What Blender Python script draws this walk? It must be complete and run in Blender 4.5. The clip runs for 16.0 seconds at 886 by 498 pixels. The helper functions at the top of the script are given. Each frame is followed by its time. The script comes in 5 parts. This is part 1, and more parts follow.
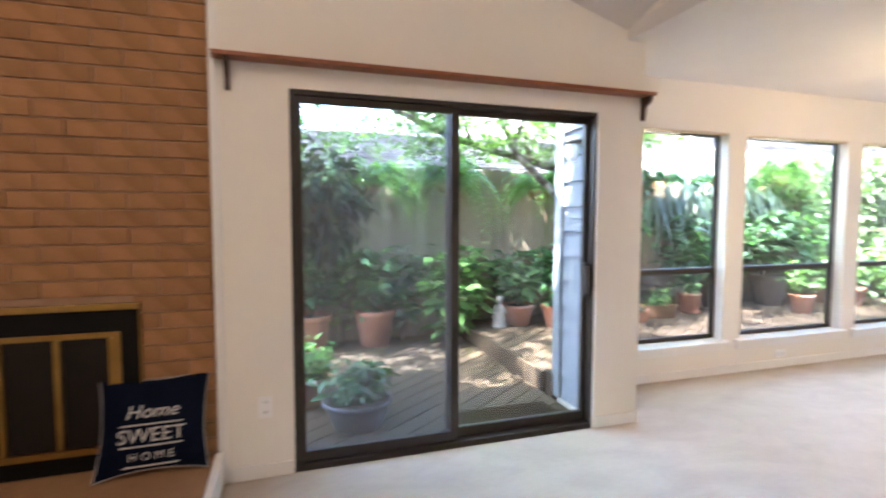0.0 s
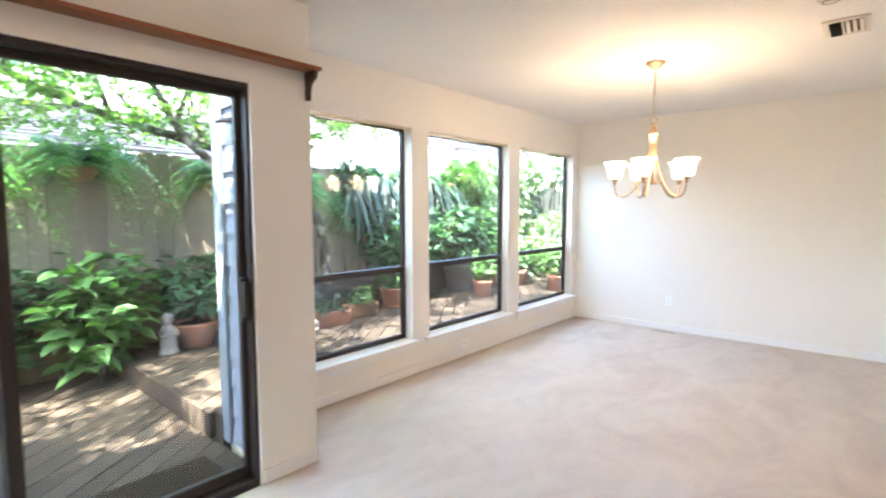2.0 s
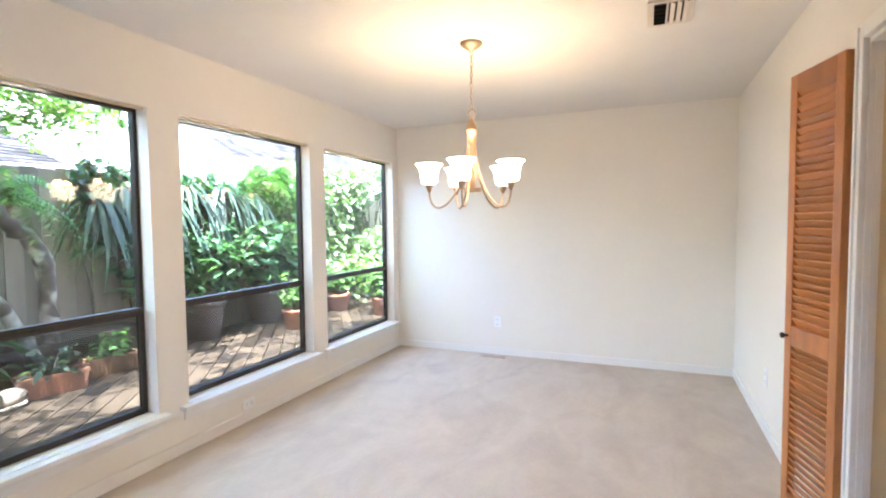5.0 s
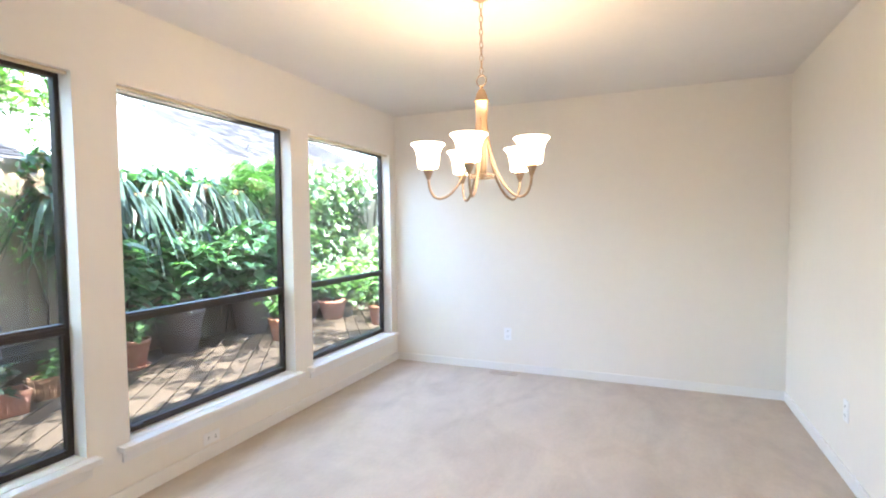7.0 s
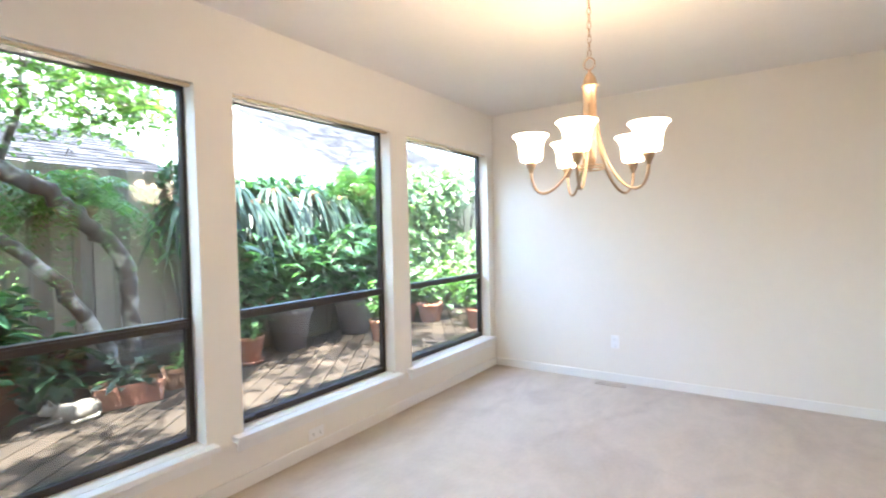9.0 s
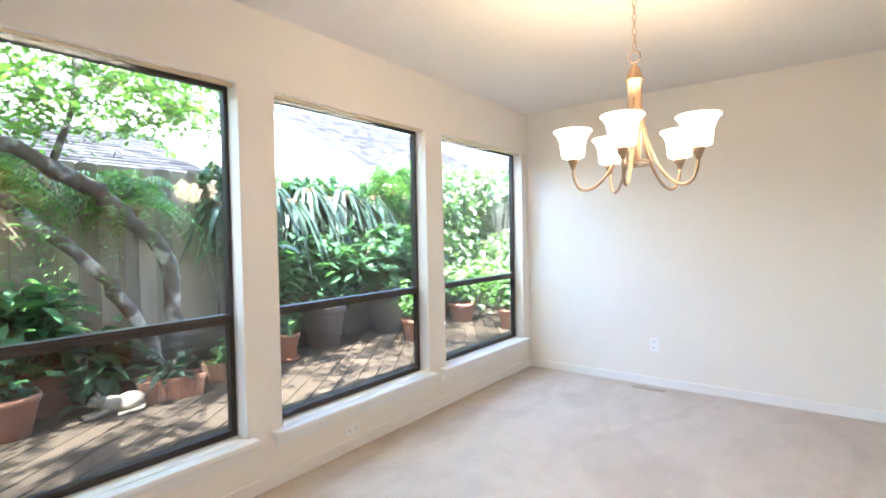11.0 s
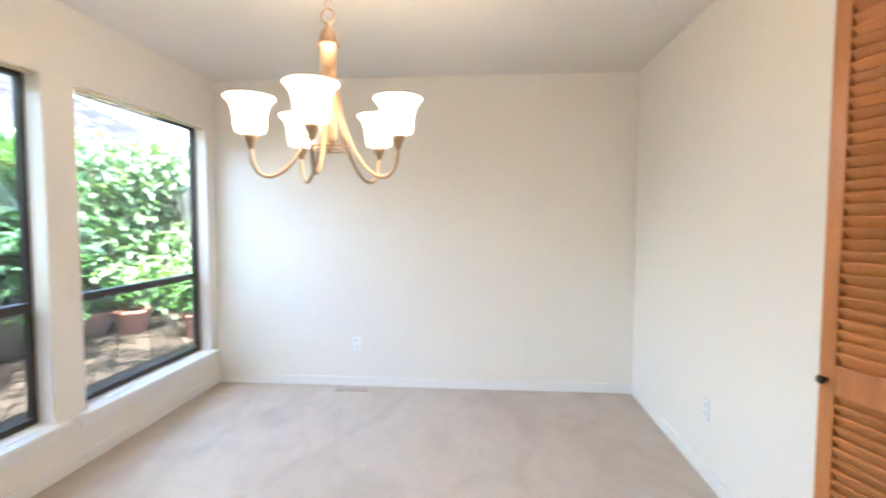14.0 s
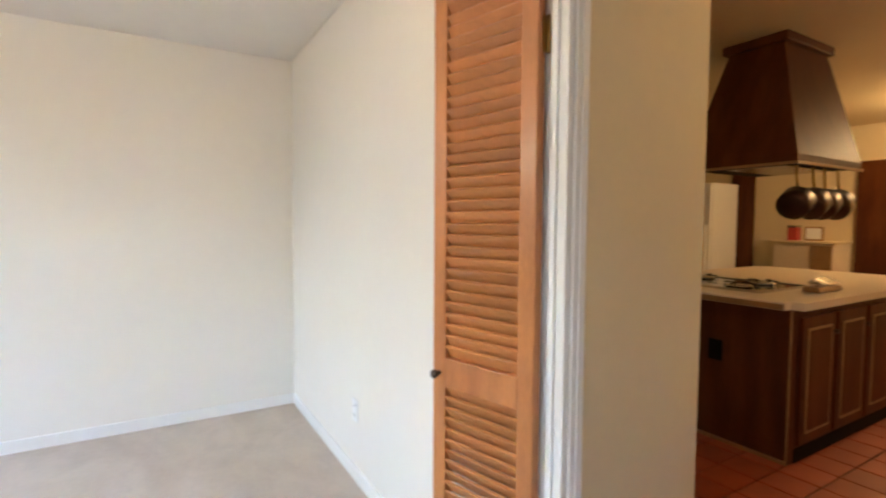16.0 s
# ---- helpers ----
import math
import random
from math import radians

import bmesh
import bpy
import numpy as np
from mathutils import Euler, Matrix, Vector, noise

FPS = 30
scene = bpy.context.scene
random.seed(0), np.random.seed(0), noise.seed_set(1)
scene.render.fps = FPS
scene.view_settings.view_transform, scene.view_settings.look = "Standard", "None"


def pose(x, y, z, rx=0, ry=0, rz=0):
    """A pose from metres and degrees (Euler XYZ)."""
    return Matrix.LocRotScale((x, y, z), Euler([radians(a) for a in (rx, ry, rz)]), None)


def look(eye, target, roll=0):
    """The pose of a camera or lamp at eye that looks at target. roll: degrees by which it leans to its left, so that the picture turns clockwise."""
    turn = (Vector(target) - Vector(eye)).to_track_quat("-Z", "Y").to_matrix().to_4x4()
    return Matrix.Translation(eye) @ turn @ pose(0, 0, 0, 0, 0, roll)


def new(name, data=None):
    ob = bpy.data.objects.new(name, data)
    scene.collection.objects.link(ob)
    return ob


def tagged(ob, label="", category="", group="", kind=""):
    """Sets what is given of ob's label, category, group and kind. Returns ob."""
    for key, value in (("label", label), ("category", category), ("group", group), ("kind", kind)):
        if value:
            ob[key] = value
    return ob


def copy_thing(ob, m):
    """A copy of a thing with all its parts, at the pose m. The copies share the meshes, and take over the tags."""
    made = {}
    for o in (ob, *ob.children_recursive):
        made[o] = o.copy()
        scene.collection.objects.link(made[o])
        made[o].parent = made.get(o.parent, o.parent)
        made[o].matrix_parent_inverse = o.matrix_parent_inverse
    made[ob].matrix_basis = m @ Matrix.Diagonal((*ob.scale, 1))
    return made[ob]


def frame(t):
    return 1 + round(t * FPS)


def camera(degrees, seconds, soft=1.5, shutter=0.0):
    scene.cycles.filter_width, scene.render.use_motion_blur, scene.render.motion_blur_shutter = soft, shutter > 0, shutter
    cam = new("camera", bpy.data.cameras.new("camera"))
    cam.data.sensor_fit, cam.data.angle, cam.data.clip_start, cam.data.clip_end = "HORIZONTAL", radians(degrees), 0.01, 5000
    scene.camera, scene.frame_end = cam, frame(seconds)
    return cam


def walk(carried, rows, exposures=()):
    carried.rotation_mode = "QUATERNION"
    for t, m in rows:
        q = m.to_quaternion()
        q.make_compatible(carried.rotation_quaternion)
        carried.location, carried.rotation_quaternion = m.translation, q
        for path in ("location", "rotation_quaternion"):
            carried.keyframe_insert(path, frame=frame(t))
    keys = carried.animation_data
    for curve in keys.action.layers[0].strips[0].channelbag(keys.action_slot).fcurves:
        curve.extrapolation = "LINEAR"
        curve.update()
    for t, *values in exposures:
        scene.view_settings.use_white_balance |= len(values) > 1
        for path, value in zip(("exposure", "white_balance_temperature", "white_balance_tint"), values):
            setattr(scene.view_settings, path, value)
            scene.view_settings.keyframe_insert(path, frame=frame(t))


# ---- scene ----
cam = camera(84.1, 16.0, soft=2.0, shutter=0.5)
PATH = [
    (0, (2.684, -2.24, 1.37), (0.784, -1.626, 1.244), 0.1),
    (0.5, (2.524, -2.145, 1.407), (0.776, -1.185, 1.257), 0.2),
    (1, (2.486, -1.992, 1.4), (0.888, -0.798, 1.248), 0.2),
    (1.5, (2.402, -1.766, 1.396), (0.951, -0.398, 1.243), -0.0),
    (2, (2.312, -1.565, 1.42), (1.003, -0.062, 1.26), -0.1),
    (2.5, (2.223, -1.428, 1.403), (1.071, 0.201, 1.265), -0.1),
    (3, (2.118, -1.282, 1.414), (1.118, 0.444, 1.281), -0.1),
    (3.5, (2.063, -1.17, 1.425), (1.191, 0.625, 1.297), -0.3),
    (4, (2.064, -0.975, 1.423), (1.254, 0.85, 1.307), -0.5),
    (4.5, (2.065, -0.732, 1.427), (1.268, 1.099, 1.311), -0.7),
    (5, (2.043, -0.59, 1.415), (1.277, 1.255, 1.311), -0.6),
    (7.5, (1.797, 0.074, 1.372), (1.001, 1.907, 1.288), -0.6),
    (8, (1.798, 0.117, 1.368), (0.886, 1.895, 1.282), -0.8),
    (8.5, (1.767, 0.085, 1.35), (0.757, 1.809, 1.274), -1.1),
    (9, (1.738, 0.068, 1.339), (0.617, 1.723, 1.276), -1.2),
    (9.5, (1.701, 0.041, 1.331), (0.482, 1.626, 1.277), -1.2),
    (12, (1.686, 0.106, 1.323), (0.488, 1.706, 1.259), -0.5),
    (12.5, (1.704, 0.159, 1.335), (0.66, 1.862, 1.253), -0.5),
    (13, (1.677, 0.266, 1.341), (0.863, 2.09, 1.249), -0.1),
    (13.5, (1.631, 0.437, 1.352), (1.114, 2.366, 1.252), 0.2),
    (14, (1.6, 0.539, 1.361), (1.439, 2.53, 1.247), 0.1),
    (14.5, (1.62, 0.607, 1.357), (1.805, 2.595, 1.243), -0.0),
    (15, (1.677, 0.652, 1.356), (2.166, 2.588, 1.237), -0.0),
    (15.5, (1.768, 0.712, 1.355), (2.536, 2.56, 1.24), -0.2),
    (16, (1.89, 0.807, 1.346), (2.911, 2.524, 1.239), 0.3),
]
walk(cam, [(t, look(eye, target, roll)) for t, eye, target, roll in PATH], ((0.0, 5.05, 6050, 15), (1.0, 5.15, 6050, 13), (2.5, 4.92, 6000, 12), (9.0, 4.79, 5900, 11), (13.5, 4.82, 5900, 10), (16.0, 4.88, 5850, 9)))

# ---- world, sun and exposure ----
SUN_DIR = Vector((0.20, -0.50, 1.0)).normalized()
world = bpy.data.worlds.new("world")
scene.world = world
world.use_nodes = True
wn = world.node_tree
sky = wn.nodes.new("ShaderNodeTexSky")
sky.sky_type = "NISHITA"
sky.sun_disc = False
sky.sun_elevation = math.asin(SUN_DIR.z)
sky.sun_rotation = math.atan2(SUN_DIR.x, SUN_DIR.y)
sky.air_density, sky.dust_density, sky.ozone_density = 1.0, 2.5, 1.0
wn.links.new(sky.outputs[0], wn.nodes["Background"].inputs[0])
wn.nodes["Background"].inputs[1].default_value = 0.15


def lamp(name, kind, place, power, color, size=0.1, direction=None):
    data = bpy.data.lights.new(name, kind)
    data.energy, data.color = power, color
    if kind == "SUN":
        data.angle = radians(0.53)
    elif kind == "POINT":
        data.shadow_soft_size = size
    ob = new(name, data)
    ob.location = place
    if direction:
        ob.rotation_euler = Vector(direction).to_track_quat("-Z", "Y").to_euler()
    return ob


lamp("sun", "SUN", (-2, -4, 9), 4.6, (1.0, 0.93, 0.82), direction=-SUN_DIR)

# ---- materials ----


def material(name, color, rough=0.6, metal=0.0, vary=0.12, scale=6.0, bump=0.0, bump_scale=120.0,
             stretch=(1, 1, 1), tint=None, tint_amount=0.0, per_object=0.0, per_island=0.0, spec=0.5, coat=0.0):
    """Base colour with broad and fine variation, an optional second tint, and fine relief."""
    m = bpy.data.materials.new(name)
    m.use_nodes = True
    t = m.node_tree
    b = t.nodes["Principled BSDF"]
    b.inputs["Roughness"].default_value = rough
    b.inputs["Metallic"].default_value = metal
    b.inputs["Specular IOR Level"].default_value = spec
    b.inputs["Coat Weight"].default_value = coat
    co = t.nodes.new("ShaderNodeTexCoord")
    mp = t.nodes.new("ShaderNodeMapping")
    mp.inputs["Scale"].default_value = stretch
    t.links.new(co.outputs["Object"], mp.inputs["Vector"])
    broad = t.nodes.new("ShaderNodeTexNoise")
    broad.inputs["Scale"].default_value, broad.inputs["Detail"].default_value = scale, 5
    fine = t.nodes.new("ShaderNodeTexNoise")
    fine.inputs["Scale"].default_value, fine.inputs["Detail"].default_value = scale * 11, 4
    for n in (broad, fine):
        t.links.new(mp.outputs[0], n.inputs["Vector"])
    mix = t.nodes.new("ShaderNodeMath")
    mix.operation = "MULTIPLY_ADD"
    t.links.new(broad.outputs["Fac"], mix.inputs[0])
    mix.inputs[1].default_value = 0.65
    half = t.nodes.new("ShaderNodeMath")
    half.operation = "MULTIPLY"
    t.links.new(fine.outputs["Fac"], half.inputs[0])
    half.inputs[1].default_value = 0.35
    t.links.new(half.outputs[0], mix.inputs[2])
    ramp = t.nodes.new("ShaderNodeMapRange")
    ramp.inputs["From Min"].default_value, ramp.inputs["From Max"].default_value = 0.25, 0.75
    ramp.inputs["To Min"].default_value, ramp.inputs["To Max"].default_value = 1 - vary, 1 + vary
    t.links.new(mix.outputs[0], ramp.inputs["Value"])
    value = ramp.outputs[0]
    for amount, node_type, socket in ((per_object, "ShaderNodeObjectInfo", "Random"), (per_island, "ShaderNodeNewGeometry", "Random Per Island")):
        if amount:
            n = t.nodes.new(node_type)
            r = t.nodes.new("ShaderNodeMapRange")
            r.inputs["To Min"].default_value, r.inputs["To Max"].default_value = 1 - amount, 1 + amount
            t.links.new(n.outputs[socket], r.inputs["Value"])
            mul = t.nodes.new("ShaderNodeMath")
            mul.operation = "MULTIPLY"
            t.links.new(value, mul.inputs[0])
            t.links.new(r.outputs[0], mul.inputs[1])
            value = mul.outputs[0]
    col = t.nodes.new("ShaderNodeRGB")
    col.outputs[0].default_value = (*color, 1)
    source = col.outputs[0]
    if tint:
        patch = t.nodes.new("ShaderNodeTexNoise")
        patch.inputs["Scale"].default_value, patch.inputs["Detail"].default_value = scale * 0.45, 6
        t.links.new(mp.outputs[0], patch.inputs["Vector"])
        edge = t.nodes.new("ShaderNodeMapRange")
        edge.inputs["From Min"].default_value, edge.inputs["From Max"].default_value = 0.42, 0.68
        edge.inputs["To Max"].default_value = tint_amount
        t.links.new(patch.outputs["Fac"], edge.inputs["Value"])
        blend = t.nodes.new("ShaderNodeMix")
        blend.data_type = "RGBA"
        t.links.new(edge.outputs[0], blend.inputs["Factor"])
        t.links.new(source, blend.inputs["A"])
        blend.inputs["B"].default_value = (*tint, 1)
        source = blend.outputs["Result"]
    scaled = t.nodes.new("ShaderNodeVectorMath")
    scaled.operation = "SCALE"
    t.links.new(source, scaled.inputs[0])
    t.links.new(value, scaled.inputs["Scale"])
    t.links.new(scaled.outputs[0], b.inputs["Base Color"])
    if bump:
        relief = t.nodes.new("ShaderNodeTexNoise")
        relief.inputs["Scale"].default_value, relief.inputs["Detail"].default_value = bump_scale, 3
        t.links.new(mp.outputs[0], relief.inputs["Vector"])
        bp = t.nodes.new("ShaderNodeBump")
        bp.inputs["Strength"].default_value, bp.inputs["Distance"].default_value = bump, 0.004
        t.links.new(relief.outputs["Fac"], bp.inputs["Height"])
        t.links.new(bp.outputs[0], b.inputs["Normal"])
    return m


def glass_pane_material(name, tint, gloss, haze=0.0):
    """Thin window glass: clear straight through, with a mirror-like share of gloss."""
    m = bpy.data.materials.new(name)
    m.use_nodes = True
    t = m.node_tree
    t.nodes.clear()
    out = t.nodes.new("ShaderNodeOutputMaterial")
    clear = t.nodes.new("ShaderNodeBsdfTransparent")
    clear.inputs[0].default_value = (*tint, 1)
    shine = t.nodes.new("ShaderNodeBsdfGlossy")
    shine.inputs["Roughness"].default_value = 0.02
    edge = t.nodes.new("ShaderNodeLayerWeight")
    edge.inputs[0].default_value = 0.5
    power = t.nodes.new("ShaderNodeMath")
    power.operation = "POWER"
    t.links.new(edge.outputs["Facing"], power.inputs[0])
    power.inputs[1].default_value = 4.0
    share = t.nodes.new("ShaderNodeMath")
    share.operation = "MULTIPLY_ADD"
    t.links.new(power.outputs[0], share.inputs[0])
    share.inputs[1].default_value, share.inputs[2].default_value = 0.8, gloss
    mix = t.nodes.new("ShaderNodeMixShader")
    t.links.new(share.outputs[0], mix.inputs[0])
    through_glass = clear.outputs[0]
    # pale diffuse veil mixed into the clear glass
    if haze:
        veil = t.nodes.new("ShaderNodeBsdfDiffuse")
        veil.inputs[0].default_value = (0.62, 0.66, 0.72, 1)
        hazed = t.nodes.new("ShaderNodeMixShader")
        hazed.inputs[0].default_value = haze
        t.links.new(clear.outputs[0], hazed.inputs[1])
        t.links.new(veil.outputs[0], hazed.inputs[2])
        through_glass = hazed.outputs[0]
    t.links.new(through_glass, mix.inputs[1])
    t.links.new(shine.outputs[0], mix.inputs[2])
    t.links.new(mix.outputs[0], out.inputs[0])
    return m


def glow(name, color, strength):
    m = bpy.data.materials.new(name)
    m.use_nodes = True
    b = m.node_tree.nodes["Principled BSDF"]
    b.inputs["Base Color"].default_value = (0.9, 0.88, 0.84, 1)
    b.inputs["Roughness"].default_value = 0.35
    b.inputs["Emission Color"].default_value = (*color, 1)
    b.inputs["Emission Strength"].default_value = strength
    return m


def leaf_material(name, color, vary=0.45, thinness=0.38, rough=0.30, spec=0.5):
    m = bpy.data.materials.new(name)
    m.use_nodes = True
    t = m.node_tree
    b = t.nodes["Principled BSDF"]
    b.inputs["Roughness"].default_value = rough
    b.inputs["Specular IOR Level"].default_value = spec
    geo = t.nodes.new("ShaderNodeNewGeometry")
    r = t.nodes.new("ShaderNodeMapRange")
    r.inputs["To Min"].default_value, r.inputs["To Max"].default_value = 1 - vary, 1 + vary
    t.links.new(geo.outputs["Random Per Island"], r.inputs["Value"])
    s = t.nodes.new("ShaderNodeVectorMath")
    s.operation = "SCALE"
    s.inputs[0].default_value = color
    t.links.new(r.outputs[0], s.inputs["Scale"])
    t.links.new(s.outputs[0], b.inputs["Base Color"])
    thin = t.nodes.new("ShaderNodeBsdfTranslucent")
    s2 = t.nodes.new("ShaderNodeVectorMath")
    s2.operation = "MULTIPLY"
    t.links.new(s.outputs[0], s2.inputs[0])
    s2.inputs[1].default_value = (1.25, 1.55, 0.6)
    t.links.new(s2.outputs[0], thin.inputs[0])
    mix = t.nodes.new("ShaderNodeMixShader")
    mix.inputs[0].default_value = thinness
    t.links.new(b.outputs[0], mix.inputs[1])
    t.links.new(thin.outputs[0], mix.inputs[2])
    t.links.new(mix.outputs[0], t.nodes["Material Output"].inputs[0])
    return m


WALL = material("cream_wall_paint", (0.84, 0.808, 0.75), 0.75, vary=0.025, scale=1.5, bump=0.12, bump_scale=90, spec=0.3)
CEIL = material("ceiling_paint", (0.77, 0.745, 0.71), 0.9, vary=0.03, scale=2, bump=0.25, bump_scale=140, spec=0.2)
TRIM = material("white_trim_paint", (0.85, 0.84, 0.82), 0.45, vary=0.03, scale=4)
CARPET = material("beige_carpet", (0.575, 0.497, 0.42), 1.0, vary=0.09, scale=4.4, bump=1.0, bump_scale=220, stretch=(1, 0.55, 1),
                  tint=(0.41, 0.34, 0.28), tint_amount=0.45, spec=0.05)
for node in CARPET.node_tree.nodes:
    if node.type == "TEX_NOISE" and node.inputs["Scale"].default_value < 10:
        node.inputs["Distortion"].default_value = 1.6
BRONZE = material("bronze_aluminium", (0.042, 0.034, 0.029), 0.45, 0.25, vary=0.15, scale=9)
GLASS = glass_pane_material("window_glass", (0.97, 0.985, 0.98), 0.04)
LOWER_GLASS = glass_pane_material("screened_glass", (0.72, 0.74, 0.76), 0.05, 0.015)
# reflections and haze on the sliding panel put in as a pale veil
SCREEN_GLASS = glass_pane_material("hazed_door_glass", (0.78, 0.83, 0.88), 0.05, 0.075)
BLIND = material("beige_blind_rail", (0.62, 0.52, 0.36), 0.4, vary=0.05)
SHELF_WOOD = material("reddish_wood", (0.25, 0.08, 0.03), 0.4, vary=0.3, scale=5, stretch=(6, 1, 6), bump=0.1)
BRACKET_WOOD = material("dark_bracket_wood", (0.045, 0.02, 0.013), 0.4, vary=0.2, scale=8)
LOUVER = material("orange_stained_pine", (0.46, 0.18, 0.055), 0.34, vary=0.28, scale=3.5, stretch=(5, 5, 1), bump=0.12,
                  bump_scale=60, tint=(0.30, 0.10, 0.035), tint_amount=0.5, per_object=0.16, coat=0.1)
LOUVER_SLAT = material("orange_stained_slat", (0.55, 0.22, 0.066), 0.34, vary=0.28, scale=3.5, stretch=(1, 1, 6), bump=0.1,
                       bump_scale=60, tint=(0.34, 0.12, 0.04), tint_amount=0.5, per_object=0.17, coat=0.1)
KNOB = material("dark_bronze_knob", (0.06, 0.045, 0.035), 0.3, 0.8)
BRASS = material("aged_brass", (0.40, 0.25, 0.08), 0.32, 1.0, vary=0.25, scale=14)
NICKEL = material("champagne_nickel", (0.46, 0.335, 0.225), 0.42, 1.0, vary=0.1, scale=10)
SHADE = glow("frosted_glass_shade", (1.0, 0.78, 0.50), 0.55)
PLATE = material("white_plastic_plate", (0.88, 0.885, 0.89), 0.4, vary=0.02)
REGISTER = material("brown_register_paint", (0.44, 0.36, 0.29), 0.6, vary=0.1)
DARK = material("dark_slot", (0.03, 0.03, 0.03), 0.6, vary=0.1)
VENT = material("vent_paint", (0.66, 0.60, 0.52), 0.5, vary=0.05)
BRICK = material("tan_brick", (0.30, 0.15, 0.058), 0.85, vary=0.16, scale=14, bump=0.5, bump_scale=120, per_object=0.09,
                 tint=(0.50, 0.25, 0.12), tint_amount=0.35)
MORTAR = material("mortar", (0.40, 0.245, 0.15), 0.95, vary=0.15, scale=20, bump=0.5)
HEARTH = material("hearth_brick", (0.30, 0.165, 0.08), 0.8, vary=0.18, scale=9, bump=0.4)
BLACK = material("black_steel", (0.006, 0.0055, 0.005), 0.75, 0.0, vary=0.2, spec=0.15)
SMOKED = material("smoked_glass", (0.012, 0.010, 0.008), 0.3, vary=0.2, spec=0.2)
NAVY = material("navy_cotton", (0.005, 0.008, 0.02), 1.0, vary=0.2, scale=25, bump=0.5, bump_scale=500, spec=0.05)
PIPING = material("pale_piping", (0.45, 0.44, 0.45), 0.9, vary=0.1)
PRINT = material("white_print", (0.62, 0.60, 0.58), 0.9, vary=0.1, scale=20)
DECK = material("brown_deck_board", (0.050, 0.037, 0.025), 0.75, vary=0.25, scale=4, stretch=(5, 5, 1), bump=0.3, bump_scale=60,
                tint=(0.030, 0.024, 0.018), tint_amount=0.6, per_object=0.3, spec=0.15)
FENCE = material("weathered_cedar", (0.24, 0.195, 0.145), 0.85, vary=0.28, scale=3, stretch=(5, 5, 0.6), bump=0.4, bump_scale=50,
                 tint=(0.13, 0.108, 0.088), tint_amount=0.8, per_object=0.3, spec=0.15)
# white boards given a dark blue-grey, so their shade sits in the colour
SIDING = material("shade_toned_siding", (0.14, 0.16, 0.19), 0.6, vary=0.12, scale=3, spec=0.2)
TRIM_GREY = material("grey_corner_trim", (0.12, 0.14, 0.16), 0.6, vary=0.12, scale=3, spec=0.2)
MAT_FIBRE = material("brown_doormat", (0.022, 0.016, 0.011), 1.0, vary=0.3, scale=20, bump=1.0, bump_scale=300, spec=0.0)
TERRA = material("terracotta", (0.33, 0.135, 0.078), 0.85, vary=0.2, scale=7, bump=0.2, tint=(0.40, 0.25, 0.18), tint_amount=0.45)
GREY_POT = material("grey_pot", (0.14, 0.11, 0.10), 0.7, vary=0.2, scale=6, bump=0.15)
BOWL = material("blue_grey_bowl", (0.045, 0.05, 0.06), 0.5, vary=0.15, scale=6)
SOIL = material("soil", (0.06, 0.042, 0.03), 1.0, vary=0.4, scale=20, bump=1.0)
STATUE = material("pale_cast_stone", (0.17, 0.165, 0.16), 0.85, vary=0.12, scale=12, bump=0.3)
BARK = material("mottled_bark", (0.05, 0.037, 0.028), 0.95, vary=0.7, scale=16, bump=1.0, bump_scale=45, tint=(0.30, 0.28, 0.25), tint_amount=0.95)
for node in BARK.node_tree.nodes:
    if node.type == "MAP_RANGE" and 0.41 < node.inputs["From Min"].default_value < 0.43:
        node.inputs["From Min"].default_value, node.inputs["From Max"].default_value = 0.49, 0.63
COIR = material("coir_basket", (0.20, 0.11, 0.06), 1.0, vary=0.4, scale=20, bump=1.0)
SHINGLE = material("grey_shingle", (0.028, 0.029, 0.033), 0.9, vary=0.4, scale=5, bump=0.6, bump_scale=30, per_island=0.5, spec=0.0)
PALE_FENCE = material("bleached_pale_board", (0.62, 0.57, 0.49), 0.85, vary=0.15, scale=4, stretch=(4, 4, 1), bump=0.2, per_object=0.12)
STUCCO = material("white_house_wall", (0.80, 0.79, 0.77), 0.8, vary=0.04, scale=3, bump=0.2)
GUTTER = material("grey_gutter_paint", (0.20, 0.21, 0.23), 0.5, vary=0.15, scale=4)
GROUND = material("garden_soil_ground", (0.10, 0.085, 0.055), 1.0, vary=0.4, scale=2, bump=0.6, bump_scale=20)
ISLAND = material("dark_walnut", (0.075, 0.020, 0.005), 0.5, vary=0.3, scale=3, stretch=(5, 5, 1), bump=0.08, tint=(0.14, 0.05, 0.012), tint_amount=0.5, spec=0.2)
ISLAND_EDGE = material("worn_walnut_moulding", (0.30, 0.17, 0.07), 0.4, vary=0.25, scale=6)
COUNTER = material("cream_laminate", (0.72, 0.62, 0.48), 0.3, vary=0.06, scale=20)
TILE = material("terracotta_floor_tile", (0.30, 0.062, 0.02), 0.42, vary=0.22, scale=6, per_object=0.22, bump=0.15, bump_scale=30)
GROUT = material("dark_grout", (0.10, 0.05, 0.03), 0.95, vary=0.2)
KITCHEN_WALL = material("kitchen_wall_paint", (0.67, 0.56, 0.355), 0.7, vary=0.04, scale=2)
STEEL = material("stainless_steel", (0.55, 0.53, 0.50), 0.25, 1.0)
COOKTOP = material("black_glass_top", (0.012, 0.012, 0.013), 0.1, vary=0.1)
COPPER = material("dark_copper", (0.06, 0.032, 0.024), 0.35, 0.8, vary=0.2)
LEAF_DARK = leaf_material("broad_leaf_green", (0.05, 0.115, 0.058), vary=0.6)
